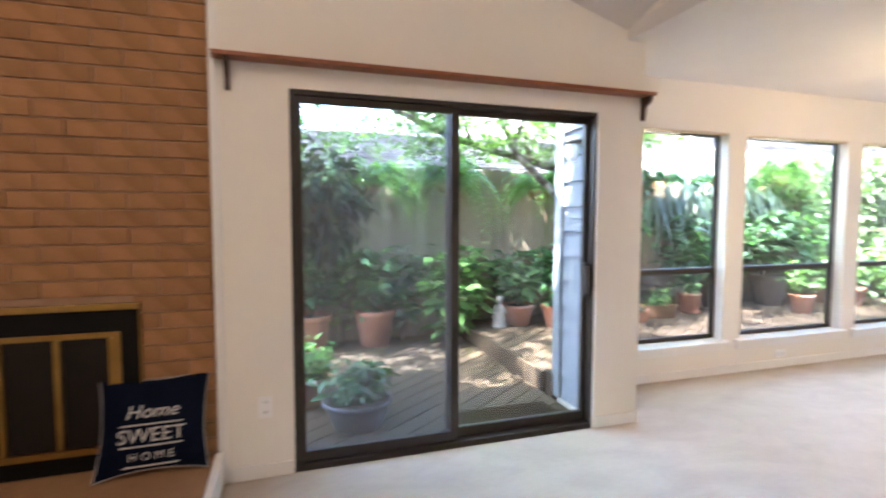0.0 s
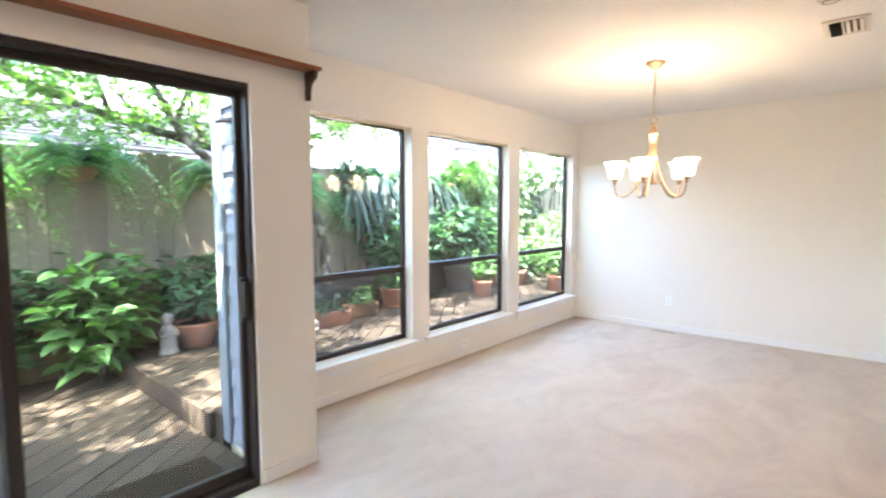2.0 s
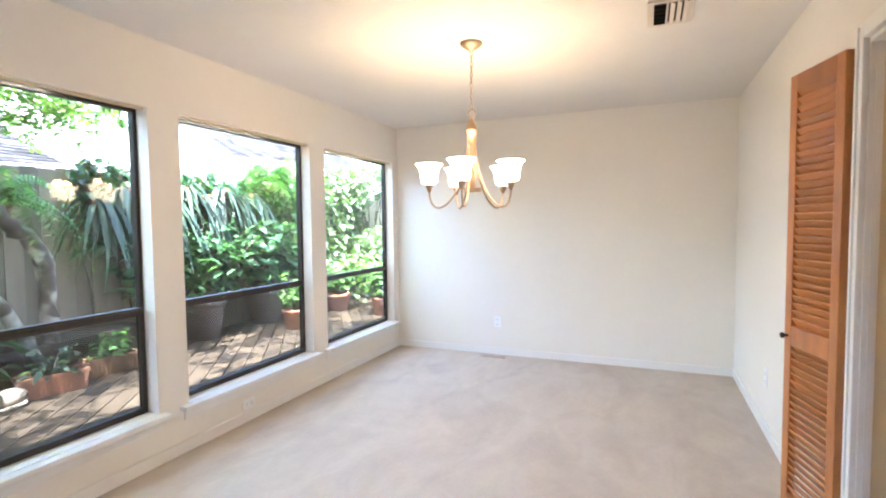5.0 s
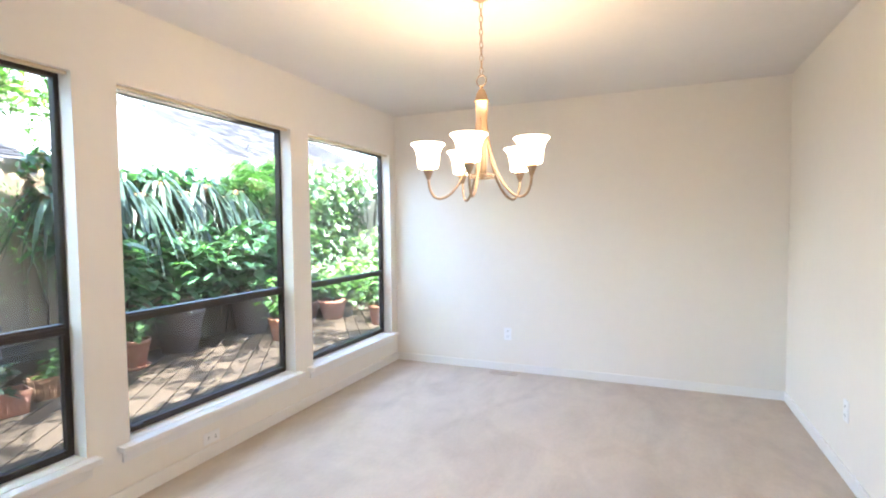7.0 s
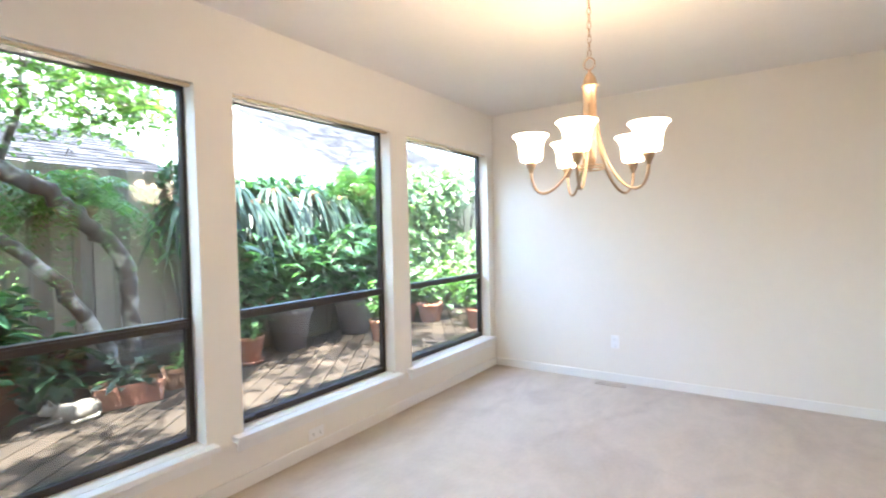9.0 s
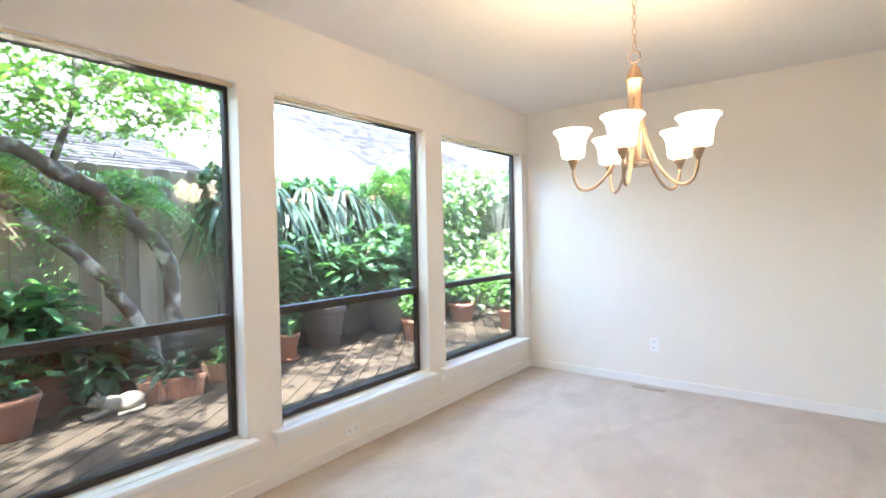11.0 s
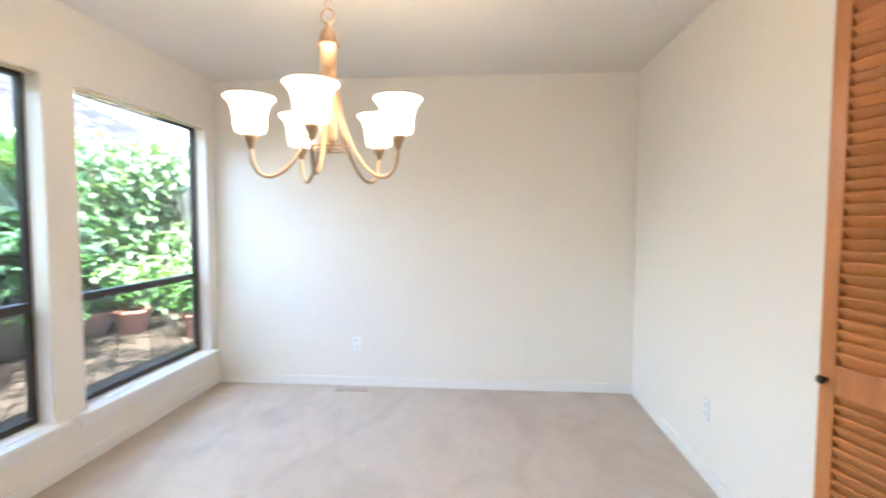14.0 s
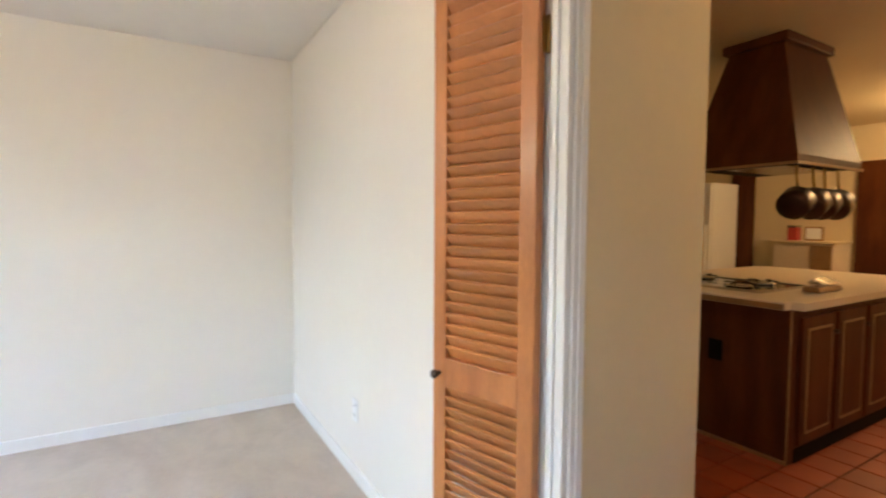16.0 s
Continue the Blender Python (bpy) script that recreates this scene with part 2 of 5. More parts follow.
# near-black green: the dark patch in the door glass, put into leaf colour
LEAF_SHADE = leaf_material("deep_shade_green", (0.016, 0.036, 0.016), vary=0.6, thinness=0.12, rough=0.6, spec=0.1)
CAT_STONE = material("tan_cast_stone", (0.15, 0.13, 0.10), 0.85, vary=0.2, scale=10, bump=0.3)
LEAF_MID = leaf_material("garden_leaf_green", (0.09, 0.18, 0.06), vary=0.55)
LEAF_TREE = leaf_material("tree_leaf_green", (0.125, 0.225, 0.055), thinness=0.45)
LEAF_FERN = leaf_material("fern_green", (0.09, 0.20, 0.05))
LEAF_STRAP = leaf_material("strap_leaf_grey_green", (0.045, 0.075, 0.058), rough=0.42, spec=0.3)
LEAF_IVY = leaf_material("ivy_green", (0.13, 0.20, 0.115), thinness=0.32)

# ---- mesh helpers ----


def box(bm, x0, x1, y0, y1, z0, z1, bevel=0.0):
    made = bmesh.ops.create_cube(bm, size=1.0)["verts"]
    bmesh.ops.scale(bm, vec=(x1 - x0, y1 - y0, z1 - z0), verts=made)
    bmesh.ops.translate(bm, vec=((x0 + x1) / 2, (y0 + y1) / 2, (z0 + z1) / 2), verts=made)
    if bevel:
        edges = list({e for v in made for e in v.link_edges})
        bmesh.ops.bevel(bm, geom=edges, offset=bevel, segments=2, affect="EDGES", profile=0.6)
    return made


def boxes(*list_of_boxes, bevel=0.0):
    bm = bmesh.new()
    for b in list_of_boxes:
        box(bm, *b, bevel=bevel)
    return bm


def ring(xa, xb, outer, inner, bevel=0.003):
    """A flat rectangular frame in one piece; outer and inner are (y0, y1, z0, z1)."""
    bm = bmesh.new()
    loops = []
    for x in (xa, xb):
        for y0, y1, z0, z1 in (outer, inner):
            loops.append([bm.verts.new((x, y, z)) for y, z in ((y0, z0), (y1, z0), (y1, z1), (y0, z1))])
    a, b, c, d = loops
    for i in range(4):
        j = (i + 1) % 4
        bm.faces.new((a[i], a[j], b[j], b[i]))
        bm.faces.new((c[j], c[i], d[i], d[j]))
        bm.faces.new((a[j], a[i], c[i], c[j]))
        bm.faces.new((b[i], b[j], d[j], d[i]))
    bmesh.ops.recalc_face_normals(bm, faces=bm.faces)
    bm.normal_update()
    if bevel:
        bmesh.ops.bevel(bm, geom=[e for e in bm.edges if e.calc_face_angle(0) > 1.0], offset=bevel, segments=2, affect="EDGES")
    return bm


def lathe(bm, profile, centre=(0, 0, 0), turns=24, closed=False):
    """Turns (radius, height) pairs about the upright axis."""
    rings = []
    for r, z in profile:
        rings.append([bm.verts.new((centre[0] + r * math.cos(2 * math.pi * i / turns),
                                    centre[1] + r * math.sin(2 * math.pi * i / turns), centre[2] + z)) for i in range(turns)])
    for a, b in zip(rings, rings[1:]):
        for i in range(turns):
            f = bm.faces.new((a[i], a[(i + 1) % turns], b[(i + 1) % turns], b[i]))
            f.smooth = True
    if closed:
        bm.faces.new(rings[0][::-1])
        bm.faces.new(rings[-1])
    return rings


def tube(bm, points, radii, sides=10):
    """A tapering tube along points."""
    points = [Vector(p) for p in points]
    rings = []
    for i, p in enumerate(points):
        d = (points[min(i + 1, len(points) - 1)] - points[max(i - 1, 0)]).normalized()
        side = d.cross(Vector((0.31, 0.17, 0.93))).normalized()
        up = side.cross(d)
        r = float(radii[i] if isinstance(radii, (list, tuple)) else radii)
        rings.append([bm.verts.new(p + r * (math.cos(2 * math.pi * k / sides) * side + math.sin(2 * math.pi * k / sides) * up)) for k in range(sides)])
    for a, b in zip(rings, rings[1:]):
        for k in range(sides):
            f = bm.faces.new((a[k], a[(k + 1) % sides], b[(k + 1) % sides], b[k]))
            f.smooth = True
    bm.faces.new(rings[0][::-1])
    bm.faces.new(rings[-1])


def finish(bm, name, mat):
    bmesh.ops.recalc_face_normals(bm, faces=bm.faces)
    me = bpy.data.meshes.new(name)
    bm.to_mesh(me)
    bm.free()
    me.materials.append(mat)
    return me


def structure(name, bm, mat, label=""):
    return tagged(new(name, finish(bm, name, mat)), label=label, kind="structure")


def thing(name, label, category, place=(0, 0, 0), group=""):
    ob = new(name)
    ob.empty_display_size = 0.1
    ob.location = place
    return tagged(ob, label, category, group)


def part(name, bm, mat, parent, label=""):
    ob = new(name, finish(bm, name, mat))
    ob.parent = parent
    return tagged(ob, label)


def solo(name, bm, mat, label, category, group="", place=(0, 0, 0)):
    ob = new(name, finish(bm, name, mat))
    ob.location = place
    return tagged(ob, label, category, group)


def piece(name, me, parent, m):
    ob = new(name, me)
    ob.parent = parent
    ob.matrix_basis = m
    return ob


def leaves_mesh(name, mat, roots, ways, lengths, widths, droop=0.35, rng=None):
    """Many folded, drooping leaves, each of six faces, at roots along ways."""
    rng = rng or np.random.RandomState(3)
    roots, ways = np.asarray(roots, float), np.asarray(ways, float)
    n = len(roots)
    lengths, widths = np.broadcast_to(lengths, n)[:, None], np.broadcast_to(widths, n)[:, None]
    ways = ways / np.linalg.norm(ways, axis=1, keepdims=True)
    side = np.cross(ways, np.array([0, 0, 1.0]) + rng.normal(0, 0.35, (n, 3)))
    side /= np.linalg.norm(side, axis=1, keepdims=True) + 1e-9
    up = np.cross(side, ways)
    down = np.array([0, 0, -1.0])
    rows = []
    for s, w in ((0.0, 0.08), (0.35, 0.5), (0.7, 0.38), (1.0, 0.0)):
        mid = roots + ways * lengths * s + down * lengths * droop * s * s
        rows.append(mid)
        if w:
            lift = up * widths * w * 0.35
            rows.append(mid + side * widths * w + lift)
            rows.append(mid - side * widths * w + lift)
    k = len(rows)
    verts = np.stack(rows, 1).reshape(-1, 3)
    pattern = [(0, 1, 4, 3), (0, 3, 5, 2), (3, 4, 7, 6), (3, 6, 8, 5), (6, 7, 9), (6, 9, 8)]
    faces = [tuple(i * k + a for a in f) for i in range(n) for f in pattern]
    me = bpy.data.meshes.new(name)
    me.from_pydata(verts.tolist(), [], faces)
    me.materials.append(mat)
    for p in me.polygons:
        p.use_smooth = True
    return me


def leaf_part(name, me, parent, label=""):
    ob = new(name, me)
    ob.parent = parent
    ob["kind"] = "stuff"
    return tagged(ob, label)


# ---- the room's shell ----
XW, XR, YF, H = -0.615, 2.785, 4.467, 2.50      # window wall, kitchen wall, far wall, ceiling
WINDOWS = ((0.135, 1.40), (1.607, 2.872), (3.075, 4.345))
Z0, Z1, ZBAR = 0.305, 2.10, 0.915

structure("floor", boxes((XW, XR, -0.002, YF, -0.12, 0.0), (0.0, 6.0, -5.2, -0.002, -0.12, 0.0), (XR, 6.0, -0.002, 0.3, -0.12, 0.0)), CARPET, "beige cut-pile carpet with faint traffic marks")

bm = bmesh.new()
t = 0.15
ys = [0.0]
for a, b in WINDOWS:
    box(bm, XW - t, XW, ys[-1], a, -0.2, 2.75)
    box(bm, XW - t, XW, a, b, -0.2, Z0)
    box(bm, XW - t, XW, a, b, Z1, 2.75)
    ys.append(b)
box(bm, XW - t, XW, ys[-1], YF, -0.2, 2.75)
structure("wall_windows", bm, WALL, "cream painted wall with three tall windows")
structure("wall_far", boxes((XW - t, XR + t, YF, YF + t, -0.2, 2.75)), WALL, "plain cream painted wall")
D0, D1, DH = 0.95, 1.69, 2.075
structure("wall_kitchen", boxes((XR, XR + t, D1, YF, -0.2, 2.75), (XR, XR + t, 0.3, D0, -0.2, 2.75), (XR, XR + t, D0, D1, DH, 2.75)), WALL,
          "cream painted wall with a doorway")
S0, S1, SH = -2.205, -0.34, 2.035
structure("wall_slider", boxes((-t, 0, -2.58, S0, -0.2, 3.6), (-t, 0, S1, -0.138, -0.2, 3.6), (-t, 0, S0, S1, SH, 3.6)), WALL,
          "cream painted wall round the sliding glass door")
structure("wall_return", boxes((XW - t, 0.0, -0.138, 0.0, -0.2, 2.75)), WALL, "short cream return wall")
structure("ceiling_dining", boxes((XW - t, XR + t, -0.136, YF + t, H, H + 0.1)), CEIL, "flat off-white ceiling")
structure("wall_living_north", boxes((XR, 6.15, 0.3, 0.45, -0.2, 4.0)), WALL, "plain cream wall")
structure("wall_living_east", boxes((6.0, 6.15, -5.2, 0.3, -0.2, 4.6)), WALL, "plain cream wall")
structure("wall_living_south", boxes((-0.15, 6.15, -5.35, -5.2, -0.2, 4.6)), WALL, "plain cream wall")

# sloped living-room ceiling and the face where it meets the low one
bm = bmesh.new()
corners = []
for x, y in ((-0.15, -5.35), (6.15, -5.35), (6.15, -0.13), (-0.15, -0.13)):
    corners.append((x, y, min(4.5, 2.51 + 0.34 * max(x, 0) + 0.30 * (-0.13 - y))))
low = [bm.verts.new(c) for c in corners]
high = [bm.verts.new((c[0], c[1], c[2] + 0.1)) for c in corners]
bm.faces.new(low[::-1])
bm.faces.new(high)
for i in range(4):
    bm.faces.new((low[i], low[(i + 1) % 4], high[(i + 1) % 4], high[i]))
bmesh.ops.triangulate(bm, faces=bm.faces)
structure("ceiling_living", bm, CEIL, "sloped off-white ceiling")
structure("wall_header", boxes((0.0, 6.0, -0.136, -0.01, H + 0.102, 4.7), (XR + t, 6.0, 0.3, 0.31, 2.0, 4.7)), WALL, "painted face above the low ceiling")

# baseboards
BB = 0.075
structure("baseboard", boxes((XW, XW + 0.012, 0.0, YF, 0.0, BB), (XW + 0.012, XR, YF - 0.012, YF, 0.0, BB),
                             (XR - 0.012, XR, D1 + 0.075, YF - 0.012, 0.0, BB), (0.0, 0.012, S1 + 0.012, 0.0, 0.0, BB),
                             (0.0, 0.012, -2.53, S0 - 0.012, 0.0, BB), bevel=0.003), TRIM, "white painted baseboard")

# windows: frame, sashes, panes, stool, apron
for i, (a, b) in enumerate(WINDOWS):
    w = new("window_%d" % (i + 1))
    tagged(w, "tall single-hung window in a dark bronze frame", "window", "dining room windows", "structure")
    f = 0.022
    xg = XW - 0.105
    part("window_frame", ring(xg - 0.03, xg + 0.016, (a, b, Z0, Z1), (a + f, b - f, Z0 + f, Z1 - f)), BRONZE, w)
    part("meeting_rail", boxes((xg - 0.028, xg + 0.022, a + f, b - f, ZBAR - 0.024, ZBAR + 0.024), (xg - 0.01, xg + 0.028, a + f, b - f, ZBAR - 0.006, ZBAR + 0.012), bevel=0.003), BRONZE, w)
    part("sash_frame", boxes((xg - 0.015, xg + 0.024, a + f, a + f + 0.012, Z0 + f, ZBAR - 0.024), (xg - 0.015, xg + 0.024, b - f - 0.012, b - f, Z0 + f, ZBAR - 0.024),
                             (xg - 0.015, xg + 0.024, a + f + 0.012, b - f - 0.012, Z0 + f, Z0 + f + 0.016), bevel=0.002), BRONZE, w)
    for z0, z1, dx, mat in ((Z0 + f, ZBAR - 0.024, 0.004, LOWER_GLASS), (ZBAR + 0.024, Z1 - f, -0.012, GLASS)):
        p = part("pane", boxes((xg + dx - 0.002, xg + dx + 0.002, a + f, b - f, z0, z1)), mat, w)
        p.visible_shadow = False
    part("window_sill", boxes((XW - 0.088, XW + 0.06, a - 0.07, b + 0.04, Z0 - 0.032, Z0 - 0.002), bevel=0.006), TRIM, w, "white painted wooden stool")
    part("apron", boxes((XW, XW + 0.014, a - 0.045, b + 0.015, Z0 - 0.095, Z0 - 0.033), bevel=0.004), TRIM, w)
    part("latch", boxes((xg + 0.02, xg + 0.045, a + 0.06, a + 0.12, Z0 + f, Z0 + f + 0.016), bevel=0.003), BRONZE, w)
    rail = thing("window_blind", "raised mini blind rail at the head of a window", "blind", (0, 0, 0), "window blinds")
    part("head_rail", boxes((XW - 0.05, XW - 0.022, a + 0.004, b - 0.004, Z1 - 0.016, Z1 - 0.002), bevel=0.003), BLIND, rail)
    # strip lamp added in the head of the opening, standing in for sky light
    sky_lamp = lamp("window_sky", "AREA", (XW - 0.076, (a + b) / 2 - 0.2, Z1 - 0.010), 0.27, (0.86, 0.93, 1.0), direction=(1, 0, -0.55))
    sky_lamp.data.shape = "RECTANGLE"
    sky_lamp.data.size, sky_lamp.data.size_y = 0.8, 0.014
    sky_lamp.data.spread = radians(130)

# ---- sliding glass door ----
door = new("door_sliding")
tagged(door, "sliding patio door in a dark bronze aluminium frame", "sliding door", kind="structure")
fx = -0.075
part("door_frame", ring(fx - 0.06, fx + 0.06, (S0, S1, -0.03, SH), (S0 + 0.022, S1 - 0.015, 0.03, SH - 0.024), 0.004), BRONZE, door)
mid = -1.29


def panel(name, y0, y1, x, mat, left, right):
    p = part(name, ring(x - 0.018, x + 0.018, (y0, y1, 0.032, SH - 0.026), (y0 + left, y1 - right, 0.09, SH - 0.062), 0.004), BRONZE, door)
    g = part("pane", boxes((x - 0.003, x + 0.003, y0 + left, y1 - right, 0.09, SH - 0.062)), mat, p)
    g.visible_shadow = False
    return p


panel("fixed_panel", mid - 0.03, S1 - 0.016, fx - 0.022, GLASS, 0.05, 0.026)
slide = panel("sliding_panel", S0 + 0.023, mid + 0.03, fx + 0.022, SCREEN_GLASS, 0.036, 0.05)
part("door_handle", boxes((fx + 0.03, fx + 0.058, S1 - 0.052, S1 - 0.032, 0.88, 1.06), (fx - 0.003, fx + 0.034, S1 - 0.055, S1 - 0.018, 0.86, 1.08), bevel=0.005), BRONZE, door, "dark pull handle")
part("door_bumper", boxes((fx + 0.01, fx + 0.05, S0 + 0.024, S0 + 0.05, 0.0305, 0.055), bevel=0.004), BRONZE, slide)
structure("trim_slider", boxes((-0.02, 0.006, -2.58, -2.535, 0.0, 2.75), (-0.02, 0.016, -2.56, -2.545, 0.0, 2.75), bevel=0.003), TRIM, "narrow white moulding beside the brick")

# ---- doorway casing and passage to the kitchen ----
CW = 0.055
structure("trim_doorway", boxes((XR - 0.02, XR, D1, D1 + CW, 0.0, DH + CW), (XR - 0.028, XR - 0.02, D1 + 0.03, D1 + CW - 0.004, 0.0, DH + CW - 0.006),
                                (XR - 0.02, XR, D0 - CW, D0, 0.0, DH + CW), (XR - 0.02, XR, D0, D1, DH, DH + CW),
                                (XR, XR + t, D0 + 0.002, D0 + 0.02, 0.0, DH - 0.002), (XR, XR + t, D0 + 0.02, D1 - 0.003, DH - 0.02, DH - 0.002),
                                bevel=0.003), TRIM, "white painted door casing")
structure("door_jamb", boxes((XR + 0.001, XR + 0.045, D1 - 0.008, D1 - 0.001, 0.0, DH - 0.003), (XR + 0.018, XR + 0.03, D1 - 0.012, D1 - 0.0085, 0.0, DH - 0.003), bevel=0.002), TRIM, "white painted door jamb")
structure("wall_passage", boxes((XR + t, 3.33, D1, D1 + 0.15, -0.2, H)), KITCHEN_WALL, "cream wall at the side of the kitchen passage")
structure("wall_passage_lining", boxes((XR + 0.046, 3.332, D1 - 0.004, D1 - 0.001, 0.0, DH - 0.021)), KITCHEN_WALL, "cream painted side of the kitchen passage")

# ---- things of the dining room ----


def louver_door():
    """One leaf, hinge edge at the origin, running along +y, front face towards -x."""
    d = thing("louver_door", "orange-stained pine louvered door standing open against the wall", "door")
    w, h, th = 0.372, 2.035, 0.034
    s = 0.052
    for y0 in (0.0, w - s):
        part("stile", boxes((-th / 2, th / 2, y0, y0 + s, 0, h), bevel=0.003), LOUVER, d)
    for z0, z1 in ((0.0, 0.11), (0.81, 0.90), (h - 0.077, h)):
        part("rail", boxes((-th / 2, th / 2, s, w - s, z0, z1), bevel=0.003), LOUVER, d)
    bm = bmesh.new()
    box(bm, -0.0255, 0.0255, 0, w - 2 * s + 0.004, -0.0045, 0.0045, bevel=0.003)
    slat = finish(bm, "slat", LOUVER_SLAT)
    for z0, z1, n in ((0.11, 0.81, 21), (0.90, h - 0.077, 31)):
        step = (z1 - z0) / n
        for i in range(n):
            piece("slat", slat, d, Matrix.Translation((0.001, s - 0.002, z0 + (i + 0.5) * step)) @ Matrix.Rotation(radians(57 + random.uniform(-2, 2)), 4, "Y"))
    bm = bmesh.new()
    lathe(bm, ((0.0, 0.0), (0.007, 0.0), (0.006, 0.012), (0.013, 0.018), (0.014, 0.026), (0.009, 0.031), (0.0, 0.032)), turns=16)
    bmesh.ops.rotate(bm, verts=bm.verts, matrix=Matrix.Rotation(radians(-90), 3, "Y"))
    bmesh.ops.translate(bm, verts=bm.verts, vec=(-th / 2, w - 0.026, 0.85))
    part("knob", bm, KNOB, d, "small dark bronze knob")
    for z in (0.22, 1.80):
        bm = boxes((0.002, 0.02, -0.004, -0.001, z - 0.045, z + 0.045), (0.02, 0.036, -0.006, -0.002, z - 0.045, z + 0.045))
        tube(bm, ((0.018, -0.008, z - 0.048), (0.018, -0.008, z + 0.048)), 0.005)
        part("hinge", bm, BRASS, d, "brass butt hinge")
    return d


leaf = louver_door()
leaf.matrix_basis = pose(2.758, 1.778, 0.03, 0, 0, 15)


def shade_mesh(bm):
    lathe(bm, ((0.028, 0.0), (0.047, 0.005), (0.052, 0.026), (0.054, 0.062), (0.061, 0.090), (0.072, 0.108), (0.083, 0.118), (0.081, 0.122),
               (0.068, 0.110), (0.057, 0.088), (0.050, 0.062), (0.047, 0.026), (0.028, 0.007)), turns=28)


def chandelier(cx, cy):
    c = thing("chandelier", "five-arm champagne nickel chandelier with glowing frosted glass shades", "chandelier", (cx, cy, 0))
    bm = bmesh.new()
    lathe(bm, ((0.0, H - 0.05), (0.012, H - 0.05), (0.02, H - 0.042), (0.045, H - 0.03), (0.064, H - 0.014), (0.068, H - 0.004), (0.066, H)), turns=28)
    part("canopy", bm, NICKEL, c)
    # chain links
    z, i = H - 0.05, 0
    while z > 2.115:
        bm = bmesh.new()
        pts = [Vector((0.008 * math.cos(a), 0, 0.019 * math.sin(a))) for a in np.linspace(0, 2 * math.pi, 13)]
        tube(bm, [p + Vector((0, 0, z - 0.016)) for p in pts], 0.0022, 6)
        if i % 2:
            bmesh.ops.rotate(bm, verts=bm.verts, matrix=Matrix.Rotation(radians(90), 3, "Z"))
        part("chain_link", bm, NICKEL, c)
        z -= 0.031
        i += 1
    bm = bmesh.new()
    tube(bm, [Vector((0.024 * math.cos(a), 0, 2.078 + 0.026 * math.sin(a))) for a in np.linspace(0, 2 * math.pi, 25)], 0.0035, 8)
    part("loop", bm, NICKEL, c)
    bm = bmesh.new()
    lathe(bm, ((0.0, 2.052), (0.006, 2.05), (0.008, 2.04), (0.018, 2.03), (0.027, 2.012), (0.032, 1.988), (0.038, 1.984), (0.038, 1.976), (0.031, 1.972),
               (0.028, 1.90), (0.026, 1.80), (0.024, 1.66), (0.02, 1.63), (0.008, 1.61), (0.0, 1.60)), turns=24)
    part("centre_column", bm, NICKEL, c)
    bm = bmesh.new()
    for z in (1.625, 1.612):
        tube(bm, [Vector((0.058 * math.cos(a), 0.058 * math.sin(a), z)) for a in np.linspace(0, 2 * math.pi, 29)], 0.0035, 8)
    part("ring", bm, NICKEL, c)
    for k in range(5):
        a = radians(60 + 72 * k)
        d = Vector((math.cos(a), math.sin(a), 0))
        pts = []
        for s in np.linspace(0, 1, 22):
            # from the column's top down and out, and up again under the shade
            p0, p1, p2, p3 = Vector((0.022, 0, 1.90)), Vector((0.045, 0, 1.53)), Vector((0.262, 0, 1.40)), Vector((0.262, 0, 1.615))
            q = p0 * (1 - s) ** 3 + 3 * p1 * s * (1 - s) ** 2 + 3 * p2 * s * s * (1 - s) + p3 * s ** 3
            pts.append(d * q.x + Vector((0, 0, q.z)))
        bm = bmesh.new()
        tube(bm, pts, 0.0065, 10)
        arm = part("arm", bm, NICKEL, c)
        bm = bmesh.new()
        lathe(bm, ((0.0, 0.0), (0.008, 0.0), (0.012, 0.012), (0.020, 0.03), (0.026, 0.045), (0.024, 0.05), (0.0, 0.05)), tuple(d * 0.262 + Vector((0, 0, 1.605))), turns=18)
        part("socket_cup", bm, NICKEL, arm)
        bm = bmesh.new()
        shade_mesh(bm)
        bmesh.ops.translate(bm, verts=bm.verts, vec=d * 0.262 + Vector((0, 0, 1.655)))
        part("shade", bm, SHADE, arm, "glowing frosted glass bell shade")
        lamp("chandelier_bulb", "POINT", tuple(Vector((cx, cy, 1.79)) + d * 0.262), 0.15, (1.0, 0.63, 0.33), 0.035)
    return c


chandelier(1.053, 2.27)


def outlet(place, turn, flat=False):
    """A duplex outlet on a wall; turn is the heading of its face from +x."""
    o = thing("wall_outlet", "white plastic duplex outlet on the wall", "outlet", group="wall outlets")
    part("plate", boxes((0.0, 0.006, -0.035, 0.035, -0.058, 0.058), bevel=0.0025), PLATE, o)
    for z in (-0.026, 0.026):
        s = part("socket", boxes((0.006, 0.0085, -0.017, 0.017, z - 0.015, z + 0.015), bevel=0.001), PLATE, o)
        part("slot", boxes((0.0085, 0.009, -0.008, -0.005, z - 0.006, z + 0.007), (0.0085, 0.009, 0.005, 0.008, z - 0.006, z + 0.007)), DARK, s)
    o.matrix_basis = Matrix.Translation(place) @ Matrix.Rotation(radians(turn), 4, "Z") @ Matrix.Rotation(radians(90 if flat else 0), 4, "X")
    return o


outlet((0.569, YF, 0.354), -90)
outlet((XR, 3.19, 0.37), 180)
outlet((0.0, -2.35, 0.38), 0)
outlet((XW, 2.10, 0.125), 0, True)


